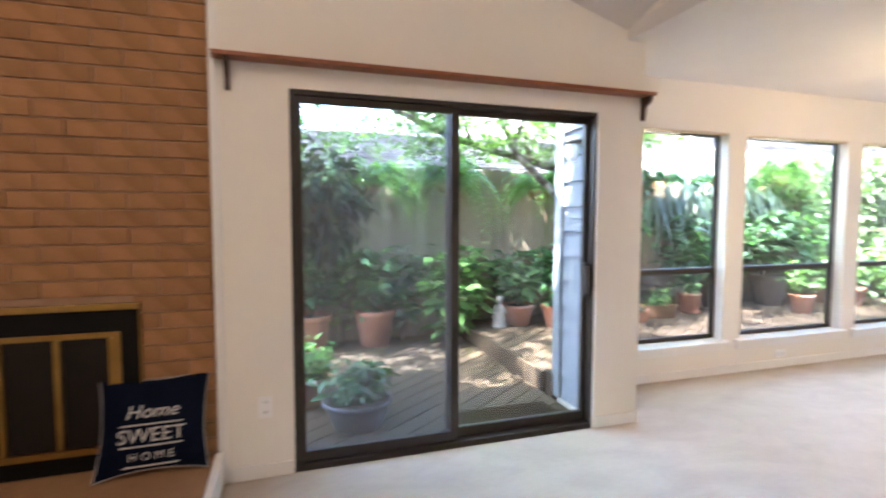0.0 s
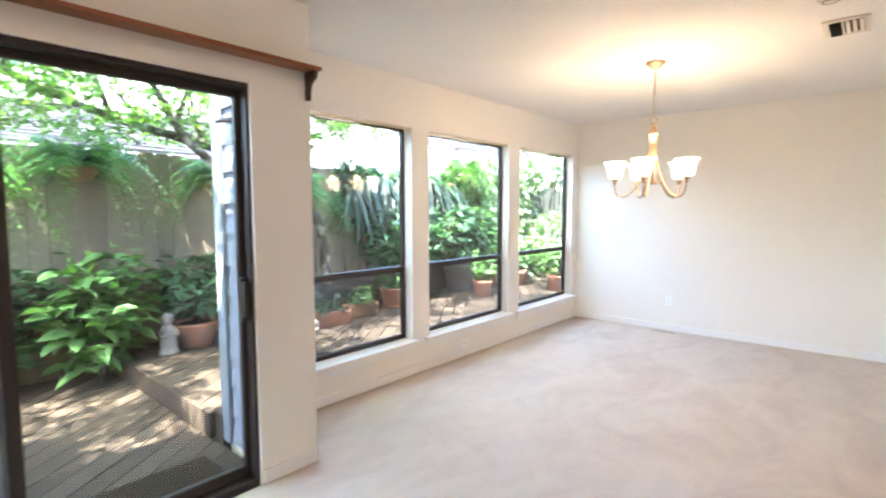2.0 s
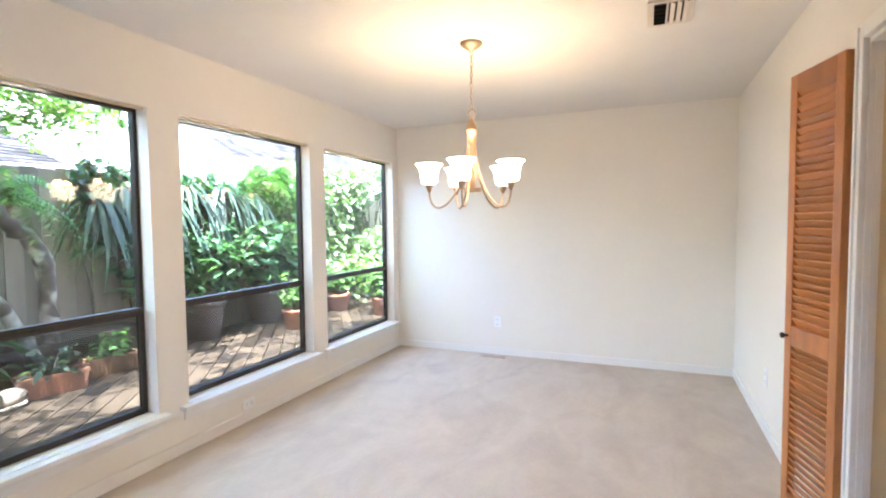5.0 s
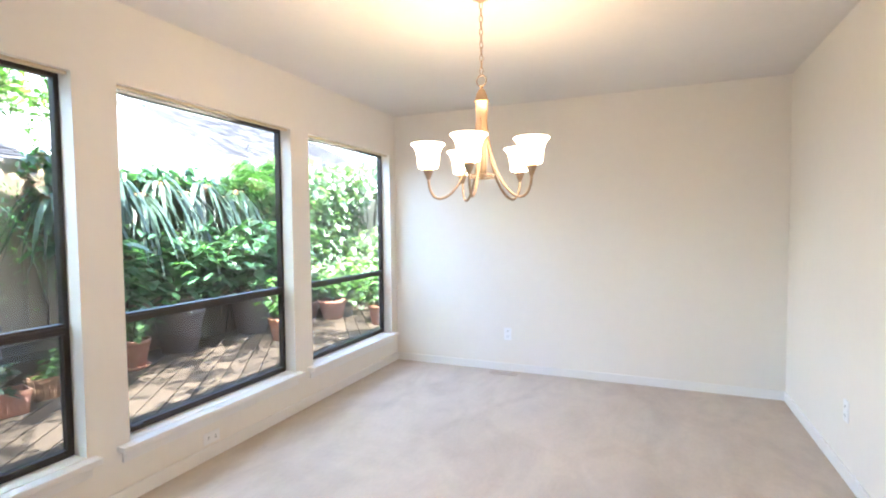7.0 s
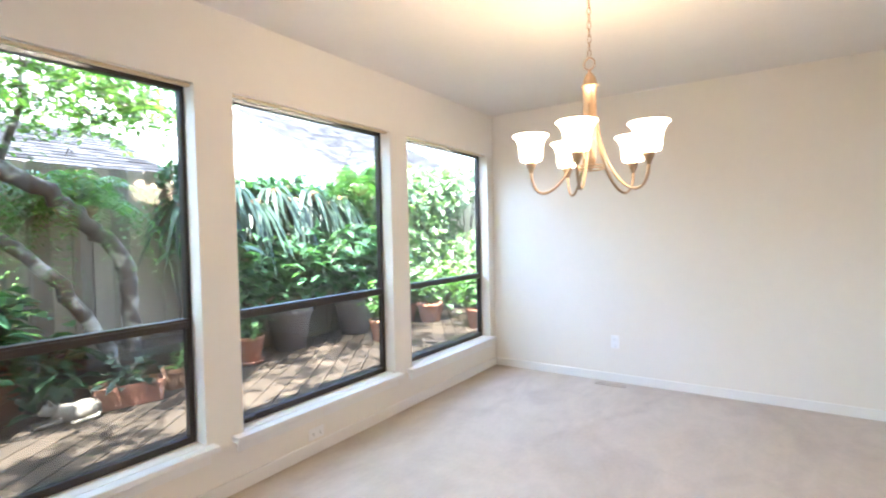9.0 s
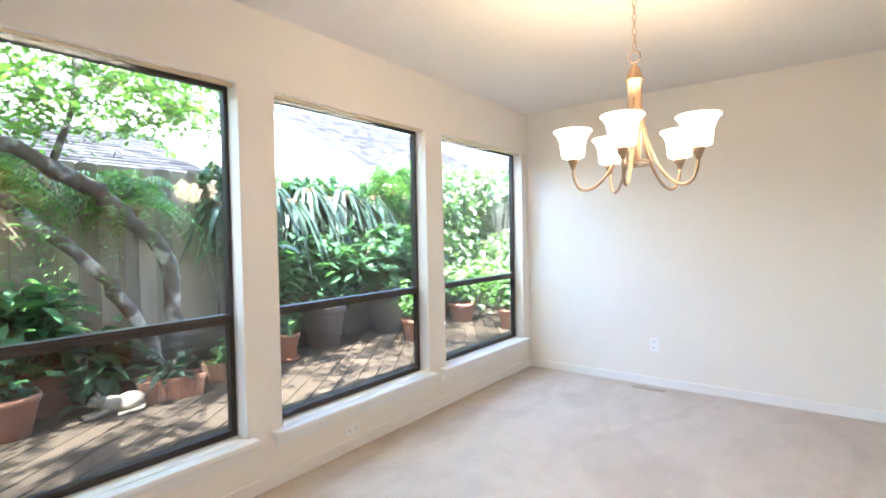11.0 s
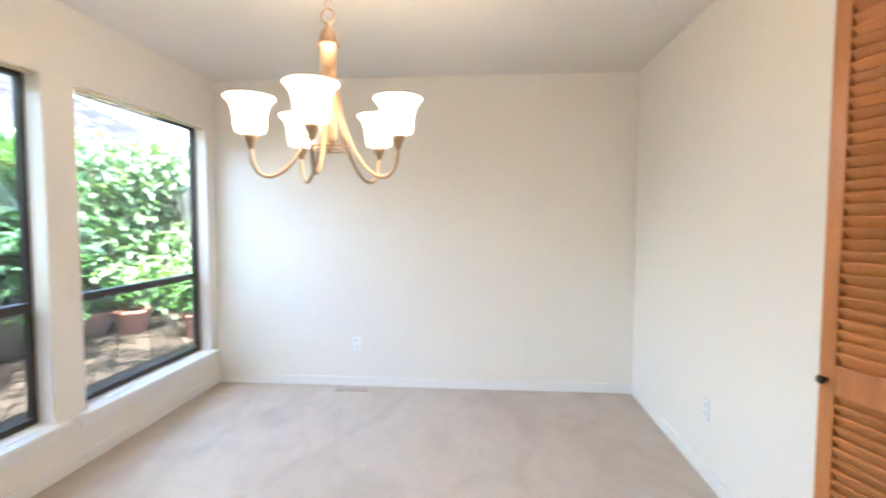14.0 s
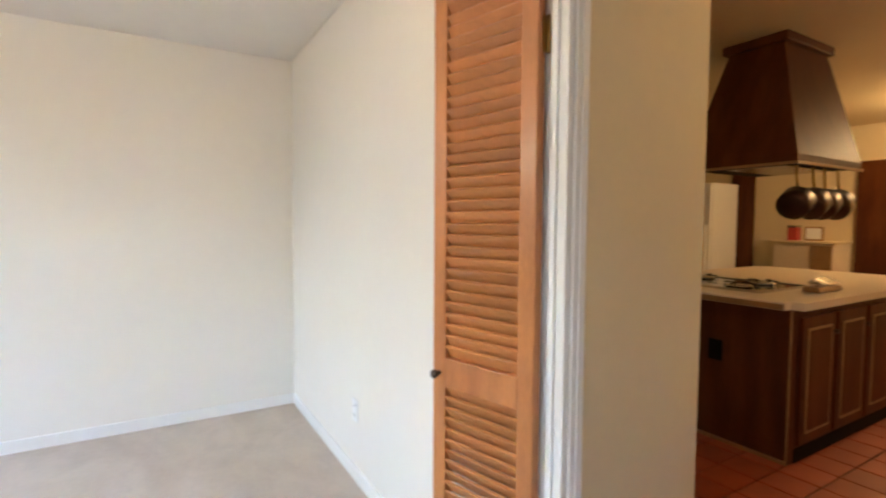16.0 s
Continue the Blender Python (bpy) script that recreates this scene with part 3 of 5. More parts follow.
def ceiling_vent():
    v = thing("ceiling_vent", "painted metal air register in the ceiling", "vent")
    x0, x1, y0, y1, z = 2.035, 2.255, 2.10, 2.43, H
    part("backing", boxes((x0 + 0.01, x1 - 0.01, y0 + 0.01, y1 - 0.01, z - 0.0035, z - 0.001)), DARK, v)
    part("frame", boxes((x0, x1, y0, y0 + 0.03, z - 0.012, z - 0.0005), (x0, x1, y1 - 0.03, y1, z - 0.012, z - 0.0005),
                        (x0, x0 + 0.03, y0 + 0.03, y1 - 0.03, z - 0.012, z - 0.0005), (x1 - 0.03, x1, y0 + 0.03, y1 - 0.03, z - 0.012, z - 0.0005), bevel=0.002), VENT, v)
    # a block of short fins at one end, broad slats along the rest
    part("divider", boxes((x0 + 0.088, x0 + 0.098, y0 + 0.03, y1 - 0.03, z - 0.012, z - 0.004), bevel=0.001), VENT, v)
    for i in range(5):
        y = y0 + 0.09 + (y1 - y0 - 0.12) * i / 4
        bm = boxes((x0 + 0.032, x0 + 0.087, -0.012, 0.012, -0.0012, 0.0012))
        bmesh.ops.rotate(bm, verts=bm.verts, matrix=Matrix.Rotation(radians(55), 3, "X"))
        bmesh.ops.translate(bm, verts=bm.verts, vec=(0, y - 0.02, z - 0.013))
        part("fin", bm, DARK, v)
    for i in range(3):
        bm = boxes((-0.011, 0.011, y0 + 0.03, y1 - 0.03, -0.0012, 0.0012))
        bmesh.ops.rotate(bm, verts=bm.verts, matrix=Matrix.Rotation(radians(28), 3, "Y"))
        bmesh.ops.translate(bm, verts=bm.verts, vec=(x0 + 0.117 + 0.031 * i, 0, z - 0.015))
        part("slat", bm, VENT, v)


ceiling_vent()
det = thing("smoke_detector", "small pale smoke detector on the ceiling", "smoke detector", (2.10, 1.66, H))
bm = bmesh.new()
lathe(bm, ((0.0, -0.036), (0.045, -0.036), (0.055, -0.03), (0.06, -0.012), (0.062, 0.0)), turns=28)
part("cover", bm, VENT, det)
bm = bmesh.new()
lathe(bm, ((0.03, -0.038), (0.036, -0.039), (0.036, -0.0355), (0.03, -0.0355)), turns=20)
part("grille", bm, DARK, det)

reg = thing("floor_register", "small brown metal register set in the carpet", "floor register", (0.56, 4.35, 0))
part("frame", boxes((-0.13, 0.13, -0.03, -0.022, 0, 0.006), (-0.13, 0.13, 0.022, 0.03, 0, 0.006), (-0.13, -0.12, -0.022, 0.022, 0, 0.006), (0.12, 0.13, -0.022, 0.022, 0, 0.006)), REGISTER, reg)
for i in range(10):
    part("slat", boxes((-0.114 + i * 0.024, -0.103 + i * 0.024, -0.022, 0.022, 0, 0.004)), REGISTER, reg)

# ---- ledge over the sliding door ----
led = thing("wall_shelf", "long narrow reddish wood ledge over the sliding door", "shelf")
part("board", boxes((0.003, 0.10, -2.56, 0.012, 2.145, 2.165), bevel=0.004), SHELF_WOOD, led)
for y in (-2.495, -0.02):
    bm = bmesh.new()
    outline = [(0.003, 2.143), (0.092, 2.143), (0.09, 2.115), (0.07, 2.10), (0.045, 2.085), (0.032, 2.06), (0.03, 2.02), (0.022, 2.0), (0.003, 2.0)]
    f = bm.faces.new([bm.verts.new((x, y - 0.011, z)) for x, z in outline])
    ext = bmesh.ops.extrude_face_region(bm, geom=[f])
    bmesh.ops.translate(bm, verts=[v for v in ext["geom"] if isinstance(v, bmesh.types.BMVert)], vec=(0, 0.022, 0))
    part("bracket", bm, BRACKET_WOOD, led, "dark curved wooden bracket")

# fixture and lamp out of view, added to give the living room warm light
lv = thing("living_ceiling_light", "unseen round ceiling light assumed from the living room's warm light", "ceiling light", (3.6, -3.7, 4.5))
bm = bmesh.new()
lathe(bm, ((0.0, -0.085), (0.07, -0.08), (0.12, -0.055), (0.145, -0.02), (0.147, -0.012)), turns=28)
part("diffuser", bm, glow("living_diffuser", (1.0, 0.75, 0.48), 1.0), lv)
bm = bmesh.new()
lathe(bm, ((0.148, -0.02), (0.155, -0.018), (0.16, 0.0)), turns=28)
part("rim", bm, BRASS, lv)
lamp("living_fill_lamp", "POINT", (3.6, -3.7, 3.9), 3.0, (1.0, 0.80, 0.62), 0.12)

# ---- fireplace wall and hearth ----
structure("wall_brick", boxes((-0.15, -0.008, -5.2, -2.582, -0.2, 4.6)), MORTAR, "tan brick chimney wall")
HZ = 0.165
FY0, FY1, FZ1 = -4.0, -2.905, 0.965
hearth = thing("hearth", "raised brick hearth in front of the fireplace", "hearth")
part("slab", boxes((0.004, 0.50, -4.9, -2.60, 0.0, HZ - 0.03), bevel=0.004), HEARTH, hearth)
part("cap", boxes((0.004, 0.52, -4.9, -2.595, HZ - 0.029, HZ), bevel=0.006), HEARTH, hearth)
part("end_trim", boxes((0.004, 0.52, -2.593, -2.56, 0.0, HZ + 0.004), bevel=0.004), TRIM, hearth, "white painted end board")

fire = thing("fireplace_insert", "black fireplace insert with brass-edged glass doors", "fireplace")
part("surround", ring(0.003, 0.018, (FY0, FY1, HZ + 0.001, FZ1), (FY0 + 0.10, FY1 - 0.10, HZ + 0.10, 0.83)), BLACK, fire)
part("top_trim", boxes((0.018, 0.030, FY0, FY1, FZ1 - 0.03, FZ1), bevel=0.003), BRASS, fire, "brass top strip")
part("side_trim", boxes((0.018, 0.024, FY1 - 0.006, FY1, HZ + 0.01, FZ1 - 0.031)), BRASS, fire)
part("inner_trim", ring(0.0185, 0.028, (FY0 + 0.09, FY1 - 0.085, HZ + 0.085, 0.83), (FY0 + 0.115, FY1 - 0.11, HZ + 0.115, 0.805), 0.002), BRASS, fire, "brass inner frame")
for i in range(4):
    y0 = FY0 + 0.117 + i * 0.2185
    p = part("door_pane", boxes((0.006, 0.013, y0, y0 + 0.214, HZ + 0.118, 0.803)), SMOKED, fire, "smoked glass door")
    part("stile", boxes((0.013, 0.030, y0 + 0.186, y0 + 0.212, HZ + 0.118, 0.803), bevel=0.005), BRASS, p)


def cushion():
    """A soft square pillow with pointed corners, piping and print, standing on one edge."""
    c = thing("throw_pillow", "navy cotton throw pillow with white lettering and pale piping", "pillow")
    n, w = 22, 0.232

    def shape(u, v, side):
        r = (1 - u ** 2) * (1 - v ** 2)
        px = u * w * (1 - 0.10 * (1 - v ** 2) * abs(u))
        pz = v * w * (1 - 0.13 * (1 - u ** 2) * abs(v))
        return (side * (0.062 * r ** 0.55 + 0.004 * noise.noise((u * 2, v * 2, side))), px, pz + w)

    bm = bmesh.new()
    for side in (1, -1):
        grid = [[bm.verts.new(shape(2 * i / n - 1, 2 * j / n - 1, side)) for j in range(n + 1)] for i in range(n + 1)]
        for i in range(n):
            for j in range(n):
                f = bm.faces.new((grid[i][j], grid[i + 1][j], grid[i + 1][j + 1], grid[i][j + 1]))
                f.smooth = True
    bmesh.ops.remove_doubles(bm, verts=bm.verts, dist=0.0006)
    part("cover", bm, NAVY, c)
    rim = [(u, -1) for u in np.linspace(-1, 1, 20)] + [(1, v) for v in np.linspace(-1, 1, 20)] + [(u, 1) for u in np.linspace(1, -1, 20)] + [(-1, v) for v in np.linspace(1, -1, 20)]
    bm = bmesh.new()
    tube(bm, [shape(u, v, 1) for u, v in rim], 0.0028, 6)
    part("piping", bm, PIPING, c)

    def text(body, size, z, shear=0.0, y=0.0):
        cu = bpy.data.curves.new("lettering", "FONT")
        cu.body, cu.size, cu.align_x, cu.shear, cu.extrude = body, size, "CENTER", shear, 0.0
        ob = new("lettering", cu)
        me = bpy.data.meshes.new_from_object(ob)
        bpy.data.objects.remove(ob)
        bm = bmesh.new()
        bm.from_mesh(me)
        bpy.data.meshes.remove(me)
        left = set(bm.verts)
        while left:
            island, front = set(), [left.pop()]
            while front:
                v = front.pop()
                island.add(v)
                for e in v.link_edges:
                    o = e.other_vert(v)
                    if o in left:
                        left.discard(o)
                        front.append(o)
            one = bmesh.new()
            made = {}
            for v in island:
                py, pz = v.co.x + y, v.co.y + z
                u, q = py / w, (pz - w) / w
                made[v] = one.verts.new((0.062 * max(0.0, (1 - u ** 2) * (1 - q ** 2)) ** 0.55 + 0.0045, py, pz))
            for f in bm.faces:
                if f.verts[0] in island:
                    one.faces.new([made[v] for v in f.verts])
            part("letter", one, PRINT, c)
        bm.free()

    text("Home", 0.085, 0.262, 0.25)
    text("SWEET", 0.088, 0.155)
    text("H O M E", 0.05, 0.075)
    for z, y0, y1 in ((0.232, -0.125, 0.125), (0.137, -0.125, 0.125), (0.05, -0.11, 0.11)):
        bm = bmesh.new()
        for k in range(12):
            a, b = y0 + (y1 - y0) * k / 12, y0 + (y1 - y0) * (k + 1) / 12
            x = max(0.062 * max(0.0, (1 - (s / w) ** 2) * (1 - ((z - w) / w) ** 2)) ** 0.55 for s in (a, b))
            box(bm, x + 0.003, x + 0.005, a, b, z - 0.003, z + 0.003)
        part("printed_rule", bm, PRINT, c)
    return c


pillow = cushion()
pillow.matrix_basis = Matrix.Translation((0.155, -2.845, HZ + 0.004)) @ Matrix.Rotation(radians(2), 4, "Z") @ Matrix.Rotation(radians(-20), 4, "Y") @ Matrix.Diagonal((1, 1.03, 1, 1))
# ---- garden ----
GZ = -0.30
ZL, ZU = -0.06, 0.10           # lower and upper deck
FX = -3.05                     # fence face
structure("ground", boxes((-140, 140, -140, 140, GZ - 0.3, GZ)), GROUND, "dark garden soil")
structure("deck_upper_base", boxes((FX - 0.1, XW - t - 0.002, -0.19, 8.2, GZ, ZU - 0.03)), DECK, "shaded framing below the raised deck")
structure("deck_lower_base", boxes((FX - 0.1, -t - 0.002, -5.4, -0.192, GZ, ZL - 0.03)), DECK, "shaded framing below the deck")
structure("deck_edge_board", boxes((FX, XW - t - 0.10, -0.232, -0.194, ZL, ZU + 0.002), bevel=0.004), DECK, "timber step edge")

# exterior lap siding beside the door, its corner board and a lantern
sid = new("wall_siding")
tagged(sid, "white lap siding on the outside of the house, coloured dark blue-grey as if shaded", kind="structure")
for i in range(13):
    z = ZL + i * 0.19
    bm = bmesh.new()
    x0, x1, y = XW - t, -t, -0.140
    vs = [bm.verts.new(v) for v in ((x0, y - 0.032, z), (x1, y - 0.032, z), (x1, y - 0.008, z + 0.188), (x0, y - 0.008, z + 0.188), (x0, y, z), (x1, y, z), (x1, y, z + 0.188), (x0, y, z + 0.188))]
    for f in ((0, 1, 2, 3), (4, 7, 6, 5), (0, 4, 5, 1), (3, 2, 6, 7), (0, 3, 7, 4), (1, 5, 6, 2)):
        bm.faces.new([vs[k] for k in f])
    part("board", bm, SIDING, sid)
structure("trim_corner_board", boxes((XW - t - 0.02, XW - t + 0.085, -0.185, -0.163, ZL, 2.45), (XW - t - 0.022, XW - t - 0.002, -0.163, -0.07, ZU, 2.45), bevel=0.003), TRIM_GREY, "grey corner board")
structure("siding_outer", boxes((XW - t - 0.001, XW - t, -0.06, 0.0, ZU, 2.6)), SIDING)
lan = thing("wall_lantern", "small outdoor wall lantern with a dark cap", "lantern", (-0.45, -0.163, 1.86))
bm = bmesh.new()
lathe(bm, ((0.0, 0.08), (0.02, 0.078), (0.058, 0.055), (0.06, 0.048), (0.0, 0.046)), (0, -0.085, 0), 18)
part("cap", bm, BRONZE, lan)
bm = bmesh.new()
lathe(bm, ((0.0, -0.075), (0.03, -0.072), (0.042, -0.03), (0.042, 0.03), (0.035, 0.045), (0.0, 0.046)), (0, -0.085, 0), 18)
part("globe", bm, PLATE, lan, "white glass globe")
part("arm", boxes((-0.012, 0.012, -0.085, 0.0, 0.062, 0.08), (-0.03, 0.03, -0.008, 0.0, 0.02, 0.10), bevel=0.003), BRONZE, lan)
structure("roof_overhang", boxes((XW - t - 0.14, XW - t, -0.35, 5.2, 2.52, 2.64), (-t - 0.22, -t, -5.4, -0.352, 2.62, 2.74), (2.2, 6.25, -5.45, 0.3, 4.72, 4.8), (-0.8, 9.3, 0.301, 6.3, 2.80, 2.9)), SIDING, "white painted soffit and roof deck in the shade-toned siding colour")

dm = thing("doormat", "worn brown fibre doormat outside the sliding door", "doormat")
part("pile", boxes((-0.63, -0.27, -1.16, -0.36, ZL + 0.001, ZL + 0.016), bevel=0.005), MAT_FIBRE, dm)
part("backing", boxes((-0.64, -0.26, -1.17, -0.35, ZL + 0.0005, ZL + 0.005)), DARK, dm)


def pot(name, x, y, z, r, h, mat, label, cat="flower pot", saucer=False, group="garden pots"):
    p = thing(name, label, cat, (x, y, z), group)
    lift = 0.0
    if saucer:
        bm = bmesh.new()
        lathe(bm, ((0.0, 0.0), (r * 0.85, 0.0), (r * 1.0, 0.03), (r * 0.95, 0.032), (r * 0.8, 0.012), (0.0, 0.012)), turns=24)
        part("saucer", bm, mat, p)
        lift = 0.013
    bm = bmesh.new()
    lathe(bm, ((0.0, lift), (r * 0.68, lift), (r * 0.93, h * 0.80), (r * 0.94, h * 0.81), (r * 1.0, h * 0.82), (r * 1.02, h * 0.98), (r * 1.0, h), (r * 0.9, h), (r * 0.88, h * 0.85)), turns=26)
    part("body", bm, mat, p)
    bm = bmesh.new()
    lathe(bm, ((0.0, h * 0.9), (r * 0.5, h * 0.905), (r * 0.90, h * 0.885)), turns=20)
    part("soil", bm, SOIL, p)
    return p


def planter_box(x, y, z, length, turn, mat, label):
    p = thing("window_box_planter", label, "planter", group="long planters")
    w, h = 0.19, 0.17
    bm = bmesh.new()
    ring = []
    for sx, sy, zz in ((0.40, 0.46, 0.0), (0.46, 0.485, h - 0.035), (0.5, 0.5, h - 0.034), (0.5, 0.5, h), (0.44, 0.475, h), (0.42, 0.465, h - 0.06)):
        ring.append([bm.verts.new((a * sx * w, b * sy * length, zz)) for a, b in ((-1, -1), (1, -1), (1, 1), (-1, 1))])
    for a, b in zip(ring, ring[1:]):
        for i in range(4):
            bm.faces.new((a[i], a[(i + 1) % 4], b[(i + 1) % 4], b[i]))
    bm.faces.new(ring[0][::-1])
    n = int(length / 0.035)
    for i in range(n):
        yy = -length * 0.43 + i * length * 0.86 / (n - 1)
        for sx in (-1, 1):
            box(bm, sx * w * 0.45 - 0.004, sx * w * 0.45 + 0.004, yy - 0.006, yy + 0.006, 0.02, h - 0.04)
    part("trough", bm, mat, p)
    part("soil", boxes((-w * 0.41, w * 0.41, -length * 0.45, length * 0.45, h - 0.06, h - 0.035)), SOIL, p)
    p.matrix_basis = pose(x, y, z, 0, 0, turn)
    return p


def shrub(name, place, radius, height, count, leaf, mat, label, seed, stems=9, lean=(0, 0), cat="shrub"):
    """Stems that fan from a root, with leaves along their outer parts."""
    rng = np.random.RandomState(seed)
    s = thing(name, label, cat, place, "garden plants")
    bm = bmesh.new()
    tips = []
    for i in range(stems):
        a = rng.uniform(0, 2 * math.pi)
        r = radius * math.sqrt(rng.uniform(0.02, 0.9))
        top = Vector((r * math.cos(a) + lean[0], r * math.sin(a) + lean[1], height * rng.uniform(0.55, 1.0)))
        bend = Vector((top.x * 0.3, top.y * 0.3, top.z * 0.6))
        pts = [Vector((0, 0, 0)) * (1 - q) ** 2 + 2 * bend * q * (1 - q) + top * q * q for q in np.linspace(0, 1, 6)]
        tube(bm, pts, [0.012 * (1 - 0.7 * q) for q in np.linspace(0, 1, 6)], 6)
        tips.append((bend, top))
    part("stems", bm, BARK, s)
    roots, ways = [], []
    for k in range(count):
        b, t_ = tips[rng.randint(len(tips))]
        q = rng.uniform(0.25, 1.0)
        p = 2 * b * q * (1 - q) + t_ * q * q
        a = rng.uniform(0, 2 * math.pi)
        spread = 0.16 * radius / 0.3
        roots.append((p.x + rng.normal(0, spread * 0.5), p.y + rng.normal(0, spread * 0.5), max(0.02, p.z + rng.normal(0, 0.05))))
        ways.append((math.cos(a), math.sin(a), rng.uniform(-0.25, 0.55)))
    n = len(roots)
    leaf_part("foliage", leaves_mesh("foliage", mat, roots, ways, leaf * rng.uniform(0.6, 1.25, n), leaf * 0.52 * rng.uniform(0.7, 1.2, n), 0.35, rng), s)
    return s


def fern(place, radius, fronds, seed, label="bright green hanging fern in a coir basket on the fence"):
    rng = np.random.RandomState(seed)
    s = thing("hanging_fern", label, "fern", place, "fence ferns")
    bm = bmesh.new()
    lathe(bm, ((0.0, -0.14), (0.07, -0.13), (0.13, -0.07), (0.155, 0.0), (0.14, 0.0), (0.0, -0.01)), turns=18)
    part("basket", bm, COIR, s)
    bm = bmesh.new()
    for a in (0.5, 2.6, 4.7):
        tube(bm, ((0.15 * math.cos(a), 0.15 * math.sin(a), 0), (-0.02, 0, 0.42)), 0.002, 5)
    tube(bm, ((-0.02, 0, 0.42), (-0.1, 0, 0.46), (-0.16, 0, 0.40)), 0.005, 6)
    part("hanger", bm, BRONZE, s)
    roots, ways, ln = [], [], []
    for k in range(fronds):
        a = rng.uniform(0, 2 * math.pi)
        d = np.array((math.cos(a) * (0.55 if math.cos(a) < 0 else 1.0), math.sin(a), 0))
        rise, reach = rng.uniform(0.02, 0.34), radius * rng.uniform(0.75, 1.6)
        for q in np.linspace(0.12, 1, 24):
            p = d * reach * q + np.array((0, 0, rise * 4 * q * (1 - q) - reach * 0.95 * q ** 2.6))
            for sgn in (-1, 1):
                roots.append(p)
                ways.append(np.array((-d[1], d[0], 0)) * sgn + d * 0.35 + np.array((0, 0, -0.2)))
                ln.append(0.078 * (1.1 - q) + 0.014)
    ln = np.array(ln)
    leaf_part("fronds", leaves_mesh("fronds", LEAF_FERN, roots, ways, ln * 1.1, ln * 0.25, 0.3, rng), s)
    return s


def strap_plant(place, count, seed, reach=0.5):
    rng = np.random.RandomState(seed)
    s = thing("strap_leaf_plant", "grey-green strap-leaved plant drooping from the fence top", "plant", place, "fence plants")
    bm = bmesh.new()
    lathe(bm, ((0.0, -0.1), (0.09, -0.09), (0.12, 0.0), (0.10, 0.02), (0.0, 0.03)), turns=14)
    part("mount", bm, COIR, s)
    verts, faces = [], []
    for k in range(count):
        a = rng.uniform(-2.4, 2.4)
        d = np.array((math.cos(a), math.sin(a), 0))
        side = np.array((-d[1], d[0], 0))
        ln, w = reach * rng.uniform(0.6, 1.35), rng.uniform(0.016, 0.034)
        tilt, sag = rng.uniform(0.0, 0.85), rng.uniform(1.1, 2.1)
        base = len(verts)
        for q in np.linspace(0, 1, 8):
            mid = d * ln * q * math.cos(tilt) + np.array((0, 0, ln * (q * math.sin(tilt) - sag * q * q)))
            ww = w * (1 - q ** 3) + 0.002
            verts += [tuple(mid + side * ww + (0, 0, 0.3 * ww)), tuple(mid), tuple(mid - side * ww + (0, 0, 0.3 * ww))]
        for i in range(7):
            for j in range(2):
                v = base + i * 3 + j
                faces.append((v, v + 1, v + 4, v + 3))
    me = bpy.data.meshes.new("blades")
    me.from_pydata(verts, [], faces)
    me.materials.append(LEAF_STRAP)
    for p in me.polygons:
        p.use_smooth = True
    leaf_part("blades", me, s)
    return s


